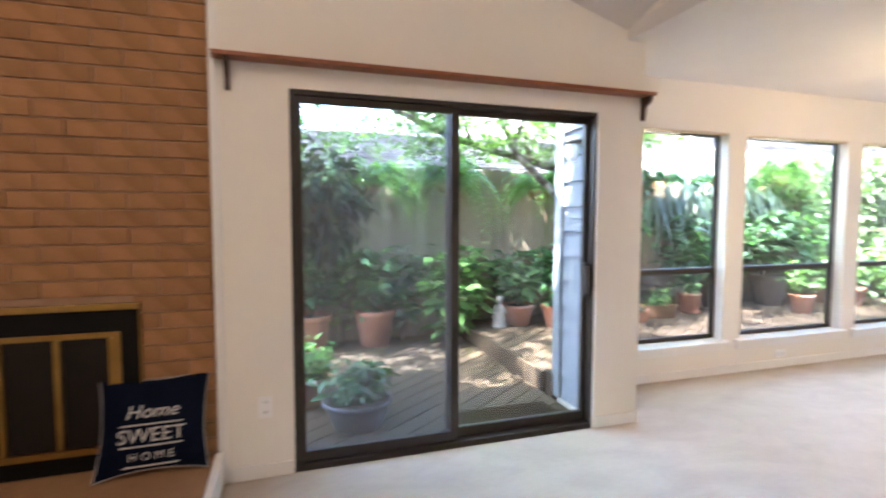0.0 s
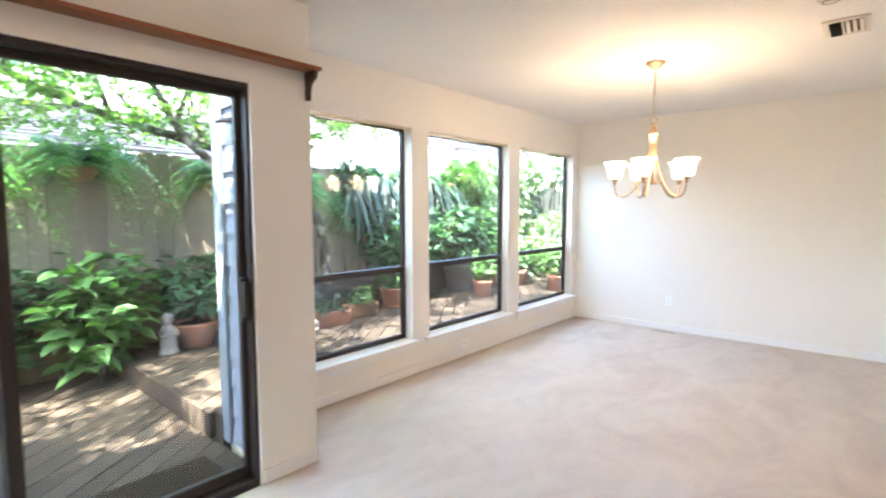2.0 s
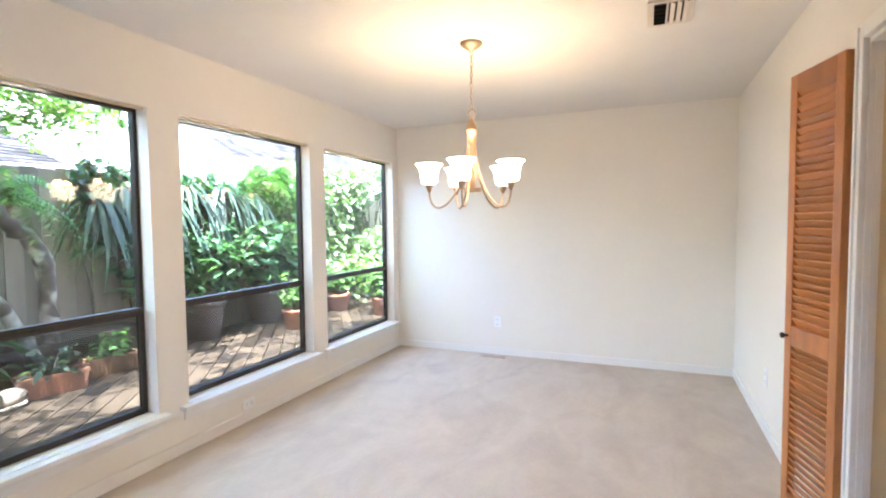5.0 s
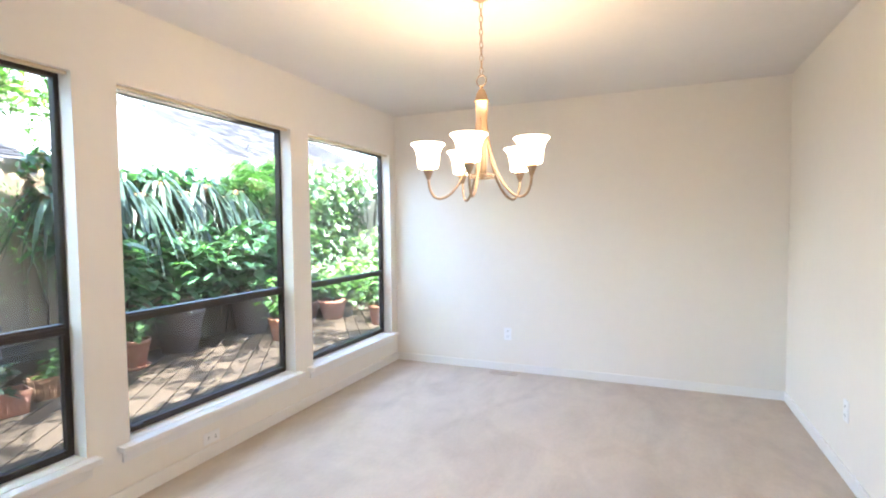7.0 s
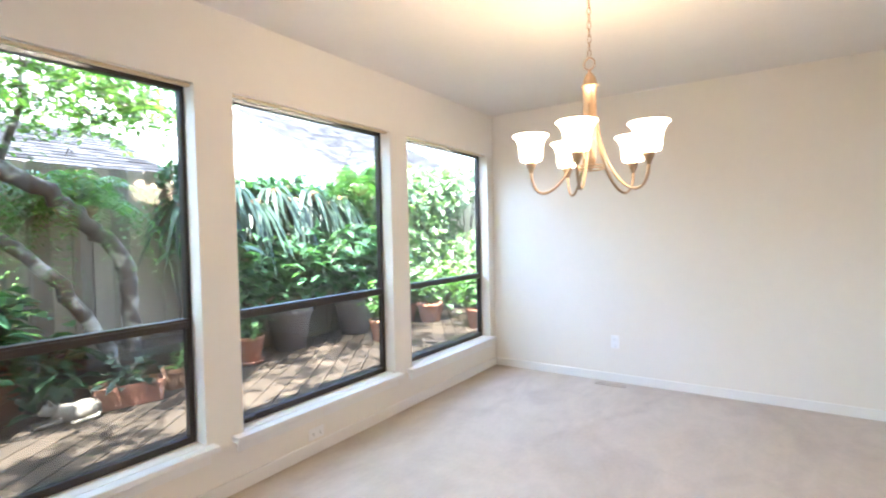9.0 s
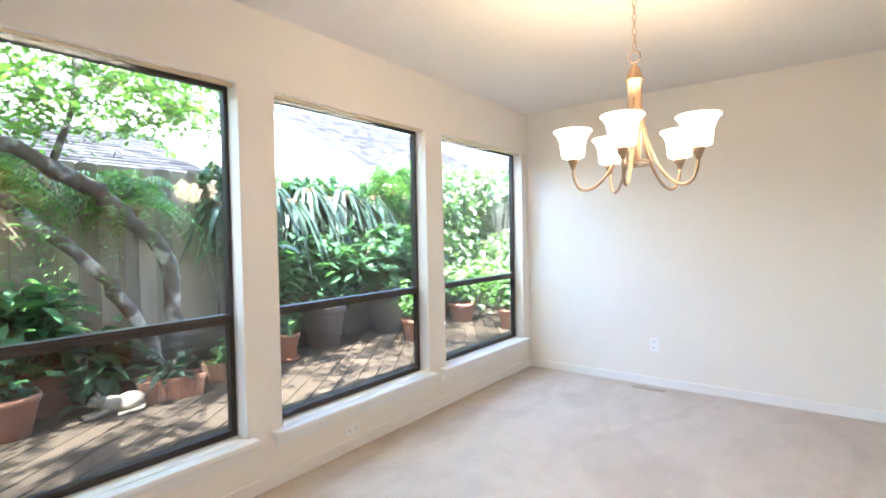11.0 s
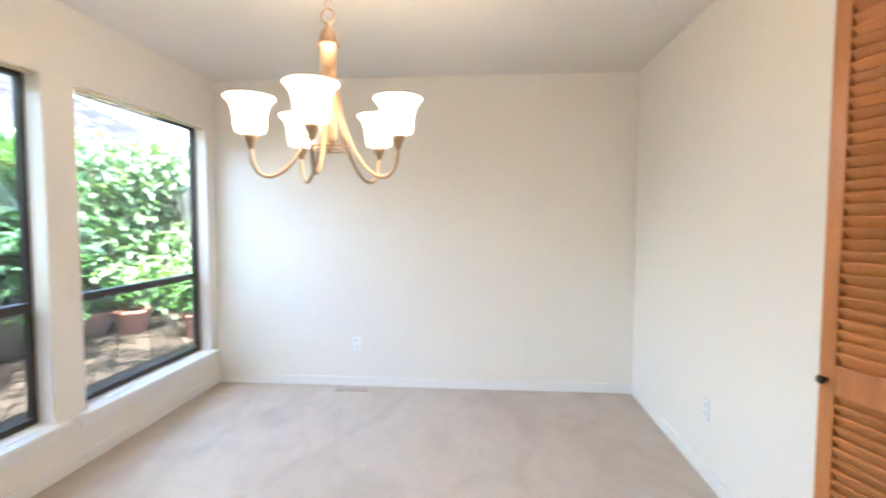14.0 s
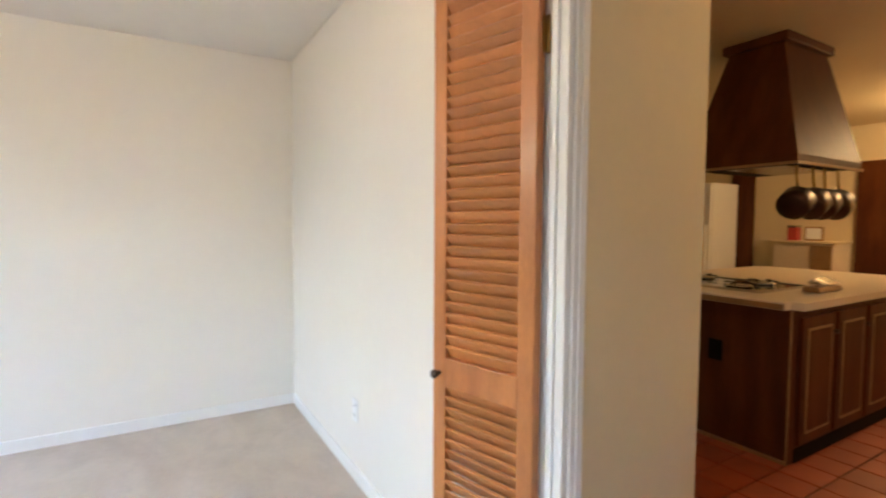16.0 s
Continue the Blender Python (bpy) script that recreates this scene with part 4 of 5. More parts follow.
# tree that leans over the deck
def tree():
    rng = np.random.RandomState(11)
    s = thing("garden_tree", "leaning multi-stem tree with mottled bark and a light green crown", "tree", (0, 0, 0))
    bm = bmesh.new()
    trunks = [
        ([(-2.72, 1.99, 0.06), (-2.68, 1.975, 0.4), (-2.65, 1.955, 0.70), (-2.62, 1.93, 1.0), (-2.595, 1.885, 1.18), (-2.53, 1.74, 1.35), (-2.50, 1.55, 1.53), (-2.49, 1.38, 1.68), (-2.481, 1.06, 1.88), (-2.504, 0.503, 2.04), (-2.537, -0.231, 2.2), (-2.594, -0.909, 2.449), (-2.707, -1.7, 2.822)],
         [0.072, 0.068, 0.066, 0.064, 0.066, 0.062, 0.06, 0.057, 0.052, 0.044, 0.036, 0.028, 0.014]),
        ([(-2.73, 1.93, 0.06), (-2.62, 1.76, 0.48), (-2.55, 1.58, 0.80), (-2.51, 1.40, 1.07), (-2.47, 1.10, 1.38), (-2.43, 0.78, 1.64), (-2.391, 0.334, 2.031), (-2.311, -0.118, 2.652), (-2.255, -0.344, 3.443)],
         [0.058, 0.054, 0.052, 0.05, 0.047, 0.043, 0.036, 0.026, 0.014]),
    ]
    for pts, rad in trunks:
        fine_p, fine_r = [], []
        for i in range(len(pts) - 1):
            for q in (0, 0.25, 0.5, 0.75):
                p = Vector(pts[i]).lerp(Vector(pts[i + 1]), q)
                fine_p.append(p + Vector(rng.normal(0, 0.009, 3)))
                fine_r.append((rad[i] * (1 - q) + rad[i + 1] * q) * rng.uniform(0.9, 1.1))
        tube(bm, fine_p, fine_r, 12)
    for v in bm.verts:
        v.co += Vector((1, 1, 1)) * 0.012 * noise.noise(v.co * 9) + Vector((1, -1, 0)) * 0.006 * noise.noise(v.co * 27)
    part("trunk", bm, BARK, s)
    limbs = [((-2.255, -0.344, 3.443), (-2.2, -0.8, 4.3), (-2.1, -1.6, 5.2), (-2.0, -2.6, 5.9)),
             ((-2.255, -0.344, 3.443), (-2.3, 0.1, 4.2), (-2.2, 0.6, 5.0), (-2.0, 1.2, 5.8)),
             ((-2.481, 1.102, 1.816), (-2.537, 1.26, 2.257), (-2.481, 1.294, 2.935), (-2.368, 1.577, 3.556)),
             ((-2.504, 0.503, 2.008), (-2.594, 0.424, 2.539), (-2.707, 0.221, 3.217)),
             ((-2.537, -0.231, 2.2), (-2.368, -0.401, 2.596), (-2.255, -0.683, 3.217)),
             ((-2.594, -0.909, 2.449), (-2.82, -0.796, 2.878), (-2.933, -1.022, 3.443)),
             ((-2.368, 0.221, 2.2), (-1.916, 0.334, 2.878), (-1.69, 0.334, 3.556)),
             ((-2.481, 1.272, 2.539), (-2.707, 1.803, 2.878), (-2.82, 2.368, 3.217)),
             ((-2.537, 0.108, 2.11), (-2.82, -0.118, 2.483), (-3.159, -0.231, 3.104))]
    for pts in limbs:
        bm = bmesh.new()
        tube(bm, pts, [0.028, 0.02, 0.013, 0.007][:len(pts)] if len(pts) == 4 else [0.026, 0.016, 0.007], 8)
        part("limb", bm, BARK, s)
    # crown: leaf sprays along twigs, with gaps
    roots, ways = [], []
    bm = bmesh.new()
    for k in range(4200):
        if k < 740:
            c = np.array((rng.uniform(-3.1, -1.95), rng.uniform(-1.0, 2.35) if k < 610 else rng.uniform(-3.2, -1.0), rng.uniform(2.1, 3.0)))
            if c[1] > 1.2 and c[2] < 2.2:
                c[2] += 0.25
        elif k > 2440:
            c = np.array((rng.uniform(-2.9, 0.5), rng.uniform(-3.0, 3.0), rng.uniform(5.0, 6.0)))
        elif k > 1430:
            c = np.array((rng.uniform(-2.3, 0.6), rng.uniform(-6.2, -2.4), rng.uniform(5.2, 6.2)))
        else:
            c = np.array((rng.uniform(-3.4, -1.25), rng.uniform(-5.4, 0.6), rng.uniform(4.4, 6.2)))
        # sprays above 4 m are out of view, added to block and dapple sunlight
        if c[2] > 4 and noise.noise((c[0] * 2.2, c[1] * 2.2, 0.7)) > (0.14 if c[1] < -2.4 else -0.02):
            continue
        a = rng.uniform(0, 2 * math.pi)
        d = np.array((math.cos(a), math.sin(a), rng.uniform(-0.55, 0.15)))
        ln = rng.uniform(0.2, 0.5)
        tube(bm, (tuple(c), tuple(c + d * ln)), [0.004, 0.0015], 4)
        for q in range(18):
            roots.append(c + d * ln * q / 17 + rng.normal(0, 0.02, 3))
            b = rng.uniform(0, 2 * math.pi)
            ways.append((math.cos(b), math.sin(b), rng.uniform(-0.5, 0.3)))
    part("twigs", bm, BARK, s)["kind"] = "stuff"
    n = len(roots)
    leaf_part("crown", leaves_mesh("crown", LEAF_TREE, roots, ways, rng.uniform(0.04, 0.08, n), rng.uniform(0.022, 0.042, n), 0.25, rng), s)


tree()

# pots and what grows in them
pot("terracotta_pot", -2.80, -1.28, ZL, 0.23, 0.40, TERRA, "large weathered terracotta pot on the deck")
shrub("potted_shrub", (-2.80, -1.28, ZL + 0.36), 0.42, 0.75, 330, 0.16, LEAF_DARK, "dark broad-leaved shrub growing in a terracotta pot", 21)
pot("terracotta_pot", -2.78, -1.98, ZL, 0.22, 0.38, TERRA, "large weathered terracotta pot on the deck")
shrub("potted_shrub", (-2.78, -1.98, ZL + 0.34), 0.42, 0.85, 330, 0.15, LEAF_DARK, "dark broad-leaved shrub growing in a terracotta pot", 22)
shrub("garden_shrub", (-2.66, -0.36, ZL), 0.44, 1.18, 560, 0.20, LEAF_MID, "dense glossy broad-leaved shrub beside the fence", 23, stems=12)
shrub("garden_shrub", (-2.85, -0.95, ZL), 0.36, 1.12, 260, 0.16, LEAF_DARK, "dense glossy broad-leaved shrub beside the fence", 24)
shrub("garden_shrub", (-2.68, -2.70, ZL), 0.48, 1.85, 560, 0.15, LEAF_DARK, "tall dark leafy shrub beside the fence", 33, stems=15)
shrub("garden_shrub", (-2.86, -1.62, ZL), 0.34, 1.35, 260, 0.14, LEAF_MID, "tall leafy shrub between two pots", 34, stems=10)
pot("terracotta_pot", -2.62, 0.42, ZU, 0.20, 0.24, TERRA, "low round terracotta pot on the deck")
shrub("potted_shrub", (-2.62, 0.42, ZU + 0.2), 0.40, 0.72, 330, 0.17, LEAF_DARK, "dark broad-leaved shrub growing in a terracotta pot", 25)
pot("bowl_planter", -0.66, -1.78, ZL + 0.001, 0.235, 0.19, BOWL, "blue-grey round bowl planter on the deck", "planter")
shrub("bowl_plant", (-0.66, -1.78, ZL + 0.165), 0.22, 0.24, 260, 0.11, LEAF_DARK, "feathery low plant growing in a bowl planter", 26, cat="plant")
pot("terracotta_pot", -1.15, -2.12, ZL, 0.19, 0.22, TERRA, "terracotta pot with a trailing plant")
shrub("bowl_plant", (-1.15, -2.12, ZL + 0.19), 0.26, 0.26, 180, 0.12, LEAF_MID, "trailing green plant in a terracotta pot", 27, cat="plant")
pot("terracotta_pot", -2.36, 0.80, ZU, 0.18, 0.26, TERRA, "terracotta pot in dappled sun on the deck")
shrub("bowl_plant", (-2.36, 0.80, ZU + 0.22), 0.2, 0.30, 110, 0.12, LEAF_DARK, "small leafy plant in a terracotta pot", 28, cat="plant")
pot("terracotta_pot", -2.72, 1.10, ZU, 0.20, 0.36, TERRA, "tall terracotta pot beside the fence")
shrub("potted_shrub", (-2.72, 1.02, ZU + 0.32), 0.42, 0.62, 260, 0.20, LEAF_DARK, "large-leaved dark shrub growing in a terracotta pot", 29)
planter_box(-2.31, 1.77, ZU, 0.46, -12, TERRA, "long ribbed terracotta planter in the sun")
shrub("bowl_plant", (-2.31, 1.77, ZU + 0.12), 0.18, 0.22, 80, 0.11, LEAF_STRAP, "sparse grey-green plant in a long planter", 30, cat="plant")
planter_box(-2.42, 2.30, ZU, 0.42, -8, COIR, "long dark brown planter in the shade")
shrub("bowl_plant", (-2.42, 2.30, ZU + 0.12), 0.18, 0.2, 140, 0.09, LEAF_MID, "low green plant in a long planter", 31, cat="plant")
pot("terracotta_pot", -2.58, 2.98, ZU, 0.15, 0.27, TERRA, "terracotta pot standing in a saucer", saucer=True)
shrub("bowl_plant", (-2.58, 2.98, ZU + 0.23), 0.2, 0.32, 110, 0.12, LEAF_MID, "small leafy plant in a terracotta pot", 32, cat="plant")
pot("large_pot", -2.76, 3.62, ZU, 0.25, 0.46, GREY_POT, "large grey-brown pot in the shade")
pot("large_pot", -2.74, 4.62, ZU, 0.25, 0.44, GREY_POT, "large grey-brown pot in the shade")
for i, (y, hgt) in enumerate(((3.05, 0.95), (3.5, 1.05), (3.95, 0.98), (4.45, 1.05), (4.95, 0.95))):
    shrub("potted_shrub", (-2.72, y, ZU + 0.38), 0.42, hgt, 380, 0.20, LEAF_DARK, "broad heart-leaved shrub against the fence", 40 + i, stems=11)
pot("terracotta_pot", -2.10, 4.42, ZU, 0.15, 0.25, TERRA, "terracotta pot on the sunny deck")
shrub("potted_shrub", (-2.10, 4.42, ZU + 0.21), 0.26, 0.4, 170, 0.11, LEAF_MID, "leafy plant in a terracotta pot", 50)
for i, (x, y, r) in enumerate(((-2.35, 5.75, 0.2), (-1.75, 6.25, 0.2), (-1.25, 6.6, 0.18), (-2.7, 5.6, 0.2), (-1.5, 5.6, 0.14))):
    pot("terracotta_pot", x, y, ZU, r, 0.26, TERRA, "terracotta pot at the sunny end of the deck")
    shrub("potted_shrub", (x, y, ZU + 0.22), 0.42, 0.62, 280, 0.13, LEAF_IVY if i % 2 else LEAF_MID, "bright leafy plant in a terracotta pot", 60 + i)
for i, (y, z) in enumerate(((-2.05, 1.45), (-1.35, 1.75), (-0.42, 1.80), (0.80, 1.72), (1.66, 1.62))):
    fern((FX + 0.24, y, z), 0.62, 64, 70 + i)
for i, (y, z) in enumerate(((2.55, 1.66), (2.8, 1.78), (3.05, 1.82), (3.28, 1.72), (3.52, 1.84), (3.78, 1.76), (4.05, 1.85), (4.3, 1.74), (4.55, 1.82))):
    strap_plant((FX + 0.17, y, z), 42, 80 + i, 0.42)
fern((FX + 0.22, 4.85, 2.00), 0.5, 110, 90)

shrub("garden_shrub", (-2.62, 1.30, ZU), 0.34, 0.62, 170, 0.21, LEAF_DARK, "large-leaved dark shrub at the foot of the tree", 95)

# timber ledge at the foot of the fence
led2 = thing("timber_ledge", "dark weathered timber ledge at the foot of the fence", "ledge")
part("top_board", boxes((-3.0, -2.62, 1.42, 2.80, ZU + 0.29, ZU + 0.33), bevel=0.005), DECK, led2)
part("front_board", boxes((-2.66, -2.63, 1.42, 2.80, ZU + 0.001, ZU + 0.289), bevel=0.004), DECK, led2)


def statue():
    bm = bmesh.new()
    lathe(bm, ((0.0, 0.0), (0.085, 0.0), (0.088, 0.03), (0.07, 0.05), (0.072, 0.09), (0.066, 0.15), (0.058, 0.19), (0.064, 0.225), (0.055, 0.255), (0.03, 0.27), (0.028, 0.28),
               (0.04, 0.295), (0.046, 0.32), (0.043, 0.35), (0.028, 0.372), (0.0, 0.38)), turns=22)
    for sgn in (-1, 1):
        tube(bm, ((0.0, sgn * 0.062, 0.22), (0.03, sgn * 0.07, 0.175), (0.06, sgn * 0.022, 0.17)), [0.019, 0.018, 0.014], 8)
    return solo("garden_statue", bm, STATUE, "small pale cast stone garden statue on the deck", "statue", place=(-2.50, 0.12, ZU))


statue()

def cat_statue():
    bm = bmesh.new()

    def blob(centre, size, turn=0.0):
        m = Matrix.Translation(centre) @ Matrix.Rotation(turn, 4, "X") @ Matrix.Diagonal((*size, 1))
        bmesh.ops.create_icosphere(bm, subdivisions=3, radius=1.0, matrix=m)

    blob((0, 0.09, 0.075), (0.085, 0.13, 0.085), 0.15)
    blob((0, -0.02, 0.08), (0.07, 0.11, 0.075), -0.25)
    blob((0.01, -0.135, 0.135), (0.052, 0.058, 0.05))
    blob((0.02, -0.185, 0.122), (0.026, 0.026, 0.02))
    for sx in (-0.028, 0.032):
        bmesh.ops.create_cone(bm, cap_ends=True, segments=10, radius1=0.019, radius2=0.002, depth=0.045, matrix=Matrix.Translation((sx, -0.125, 0.193)))
        tube(bm, ((sx * 1.4, -0.06, 0.05), (sx * 1.5, -0.14, 0.025), (sx * 1.5, -0.235, 0.018)), [0.026, 0.022, 0.016], 10)
    tube(bm, ((0.0, 0.2, 0.04), (0.08, 0.17, 0.022), (0.105, 0.06, 0.02), (0.10, -0.01, 0.02)), [0.022, 0.02, 0.018, 0.012], 10)
    for f in bm.faces:
        f.smooth = True
    ob = solo("cat_statue", bm, CAT_STONE, "pale tan cast stone cat statue lying on the deck", "statue", place=(-2.27, 1.38, ZU))
    ob.rotation_euler = (0, 0, radians(-8))
    ob.scale = (0.85, 0.85, 0.85)


cat_statue()


def hook_basket(x, y):
    """A bushy basket plant on a black shepherd hook, added for a dark patch in the glass."""
    rng = np.random.RandomState(77)
    s = thing("hanging_basket_plant", "dark bushy basket plant on a black shepherd hook, added for a dark patch in the door glass", "hanging plant", (x, y, ZL))
    bm = bmesh.new()
    arc = [(-0.30, -0.24, 0.0), (-0.30, -0.24, 1.2), (-0.30, -0.24, 2.05), (-0.24, -0.19, 2.2), (-0.10, -0.08, 2.25), (-0.01, -0.01, 2.17), (0.0, 0.0, 2.08)]
    tube(bm, arc, 0.008, 8)
    part("hook_pole", bm, BRONZE, s)
    bm = bmesh.new()
    lathe(bm, ((0.0, 1.38), (0.08, 1.39), (0.15, 1.46), (0.17, 1.54), (0.155, 1.54), (0.0, 1.53)), turns=18)
    part("basket", bm, COIR, s)
    bm = bmesh.new()
    for a in (0.5, 2.6, 4.7):
        tube(bm, ((0.165 * math.cos(a), 0.165 * math.sin(a), 1.54), (0, 0, 2.08)), 0.002, 5)
    part("chain", bm, BRONZE, s)
    n = 1500
    p = rng.normal(0, 1, (n, 3))
    p /= np.linalg.norm(p, axis=1)[:, None]
    r = rng.uniform(0.25, 1.0, n) ** 0.5 * (1 + 0.25 * np.sin(p[:, 0] * 7 + p[:, 2] * 5))
    roots = p * r[:, None] * np.array((0.30, 0.34, 0.36)) + np.array((0, 0, 1.56))
    ways = p * 0.6 + rng.normal(0, 0.5, (n, 3)) + np.array((0, 0, -0.45))
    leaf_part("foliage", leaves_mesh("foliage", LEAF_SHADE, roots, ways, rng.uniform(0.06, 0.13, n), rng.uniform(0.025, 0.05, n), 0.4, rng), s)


hook_basket(-1.05, -2.02)

# ivy-covered screen at the sunny end
rng = np.random.RandomState(5)
iv = thing("ivy_hedge", "tall sunlit ivy and shrubs at the end of the deck", "hedge", (0, 0, ZU))
n = 8500
x = rng.uniform(-5.2, -0.6, n)
z = rng.uniform(0.0, 1, n) ** 0.8 * 2.35
keep = np.array([noise.noise((a * 1.7, b * 1.7, 3.0)) > -0.08 for a, b in zip(x, z)])
x, z = x[keep], z[keep]
n = len(x)
y = 7.0 + rng.uniform(-0.35, 0.25, n) + 0.12 * np.sin(x * 3) - 0.3 * (1.6 - z) * 0.3
ways = np.stack([rng.normal(0, 0.7, n), rng.uniform(-1, 0.1, n), rng.normal(0, 0.5, n)], 1)
leaf_part("foliage", leaves_mesh("foliage", LEAF_IVY, np.stack([x, y, z], 1), ways, rng.uniform(0.08, 0.15, n), rng.uniform(0.05, 0.10, n), 0.3, rng), iv)
bm = bmesh.new()
for k in range(26):
    x0 = rng.uniform(-5.0, -0.8)
    tube(bm, [(x0 + 0.1 * math.sin(q * 3 + k), 7.12, q) for q in np.linspace(0, 2.1, 7)], 0.012, 6)
part("stems", bm, BARK, iv)
vine = thing("fence_vine", "leafy vine and shrubs covering the fence near its end", "vine", (0, 0, ZU))
n = 2200
y = rng.uniform(5.1, 7.1, n)
z = rng.uniform(0.05, 1.0, n) ** 0.8 * 2.25
x = FX + 0.12 + rng.uniform(-0.08, 0.30, n)
ways = np.stack([rng.uniform(-0.1, 1, n), rng.normal(0, 0.6, n), rng.normal(0, 0.5, n)], 1)
leaf_part("foliage", leaves_mesh("foliage", LEAF_IVY, np.stack([x, y, z], 1), ways, rng.uniform(0.09, 0.16, n), rng.uniform(0.05, 0.10, n), 0.3, rng), vine)
top_vine = thing("fence_top_vine", "dark creeper along the top of the fence behind hanging plants", "vine", (0, 0, ZU))
n = 1500
y = rng.uniform(2.35, 5.2, n)
z = 1.90 - rng.uniform(0, 1, n) ** 1.6 * 0.75 + 0.05 * np.sin(y * 5.3) + 0.03 * np.sin(y * 13)
x = FX + 0.05 + rng.uniform(-0.06, 0.12, n)
ways = np.stack([rng.uniform(-0.1, 1, n), rng.normal(0, 0.6, n), rng.normal(-0.1, 0.5, n)], 1)
leaf_part("foliage", leaves_mesh("foliage", LEAF_DARK, np.stack([x, y, z], 1), ways, rng.uniform(0.07, 0.13, n), rng.uniform(0.04, 0.08, n), 0.3, rng), top_vine)
bm = bmesh.new()
for k in range(7):
    y0 = 2.45 + 0.42 * k
    tube(bm, [(FX + 0.04, y0 + 0.1 * math.sin(q * 3 + k), q) for q in np.linspace(0, 1.85, 7)], 0.009, 6)
part("stems", bm, BARK, top_vine)
bm = bmesh.new()
for k in range(9):
    y0 = 5.2 + 0.21 * k
    tube(bm, [(FX + 0.06, y0 + 0.08 * math.sin(q * 3 + k), q) for q in np.linspace(0, 1.9, 7)], 0.011, 6)
part("stems", bm, BARK, vine)

# ---- neighbouring houses beyond the fence ----


def shingle_roof(bm, x_eave, x_ridge, z_eave, z_ridge, y0, y1, rows=26):
    """Courses of lapped shingles climbing from the eave."""
    rng = np.random.RandomState(int(abs(y0) * 10) + 2)
    for i in range(rows):
        a, b = i / rows, (i + 1.25) / rows
        xa, xb = x_eave + (x_ridge - x_eave) * a, x_eave + (x_ridge - x_eave) * b
        za, zb = z_eave + (z_ridge - z_eave) * a + 0.012, z_eave + (z_ridge - z_eave) * b
        y = y0 - rng.uniform(0, 0.3)
        while y < y1:
            w = rng.uniform(0.22, 0.42)
            d = rng.uniform(0, 0.012)
            e = min(y + w - 0.008, y1)
            vs = [bm.verts.new(v) for v in ((xa, max(y, y0), za + d), (xa, e, za + d), (xb, e, zb), (xb, max(y, y0), zb))]
            lo = [bm.verts.new((v.co.x, v.co.y, v.co.z - 0.02)) for v in vs]
            if e > max(y, y0):
                bm.faces.new(vs)
                bm.faces.new((vs[0], lo[0], lo[1], vs[1]))
                bm.faces.new((vs[1], lo[1], lo[2], vs[2]))
                bm.faces.new((vs[3], lo[3], lo[0], vs[0]))
            y += w


house = thing("neighbour_house", "low white house with a grey shingle roof beyond the fence", "house", (0, 0, GZ))
part("wall", boxes((-5.75, -5.6, -9, 3.2, 0.0, 2.40)), STUCCO, house)
part("side_wall", boxes((-7.15, -5.75, 3.05, 3.2, 0.0, 2.40)), STUCCO, house)
bm = bmesh.new()
shingle_roof(bm, -5.15, -7.15, 2.22 - GZ, 3.05 - GZ, -9, 3.65, rows=14)
part("roof", bm, SHINGLE, house, "grey shingle roof")
part("gutter", boxes((-5.19, -5.10, -9, 3.65, 2.11 - GZ, 2.19 - GZ), bevel=0.01), GUTTER, house, "pale grey painted gutter")
part("soffit", boxes((-5.6, -5.19, -9, 3.65, 2.11 - GZ, 2.14 - GZ)), STUCCO, house)

gable = thing("gabled_house", "white gabled house with a grey shingle roof beyond the fence", "house", (0, 0, GZ))
bm = bmesh.new()
outline = [(-1.2, 0.0), (8.15, 0.0), (8.15, 3.03 - GZ), (3.3, 4.70 - GZ), (-1.2, 3.15 - GZ)]
f = bm.faces.new([bm.verts.new((-7.2, y, z)) for y, z in outline])
ext = bmesh.ops.extrude_face_region(bm, geom=[f])
bmesh.ops.translate(bm, verts=[v for v in ext["geom"] if isinstance(v, bmesh.types.BMVert)], vec=(-0.15, 0, 0))
part("wall", bm, STUCCO, gable, "white gable wall in the sun")
bm = bmesh.new()
for s0, s1 in (((-7.0, 3.3, 4.70), (-7.0, 8.35, 2.96)),):
    box(bm, -7.40, -7.04, 0, 1, 0, 0.05)
    for v in bm.verts:
        q = v.co.y
        v.co.y = s0[1] + (s1[1] - s0[1]) * q
        v.co.z = s0[2] + (s1[2] - s0[2]) * q + v.co.z - GZ
part("rake_board", bm, STUCCO, gable)
far = thing("far_house", "white house with a broad grey shingle roof in the distance", "house", (0, 0, GZ))
part("wall", boxes((-9.2, -9.0, 2.5, 18, 0.0, 3.25 - GZ)), STUCCO, far)
bm = bmesh.new()
shingle_roof(bm, -8.5, -14.5, 3.32 - GZ, 6.3 - GZ, 3.0, 18.5, rows=30)
part("roof", bm, SHINGLE, far, "grey shingle roof")
part("gutter", boxes((-8.58, -8.46, 3.0, 18.5, 3.20 - GZ, 3.31 - GZ), bevel=0.01), STUCCO, far)
bm = bmesh.new()
lathe(bm, ((0.05, 0.0), (0.05, 0.5), (0.09, 0.5), (0.09, 0.58), (0.0, 0.6)), (-9.7, 8.3, 3.90 - GZ), 12)
part("vent_pipe", bm, TRIM_GREY, far)
wf = part("window", boxes((-9.0, -8.97, 9.5, 10.7, 1.7, 2.75)), DARK, far)
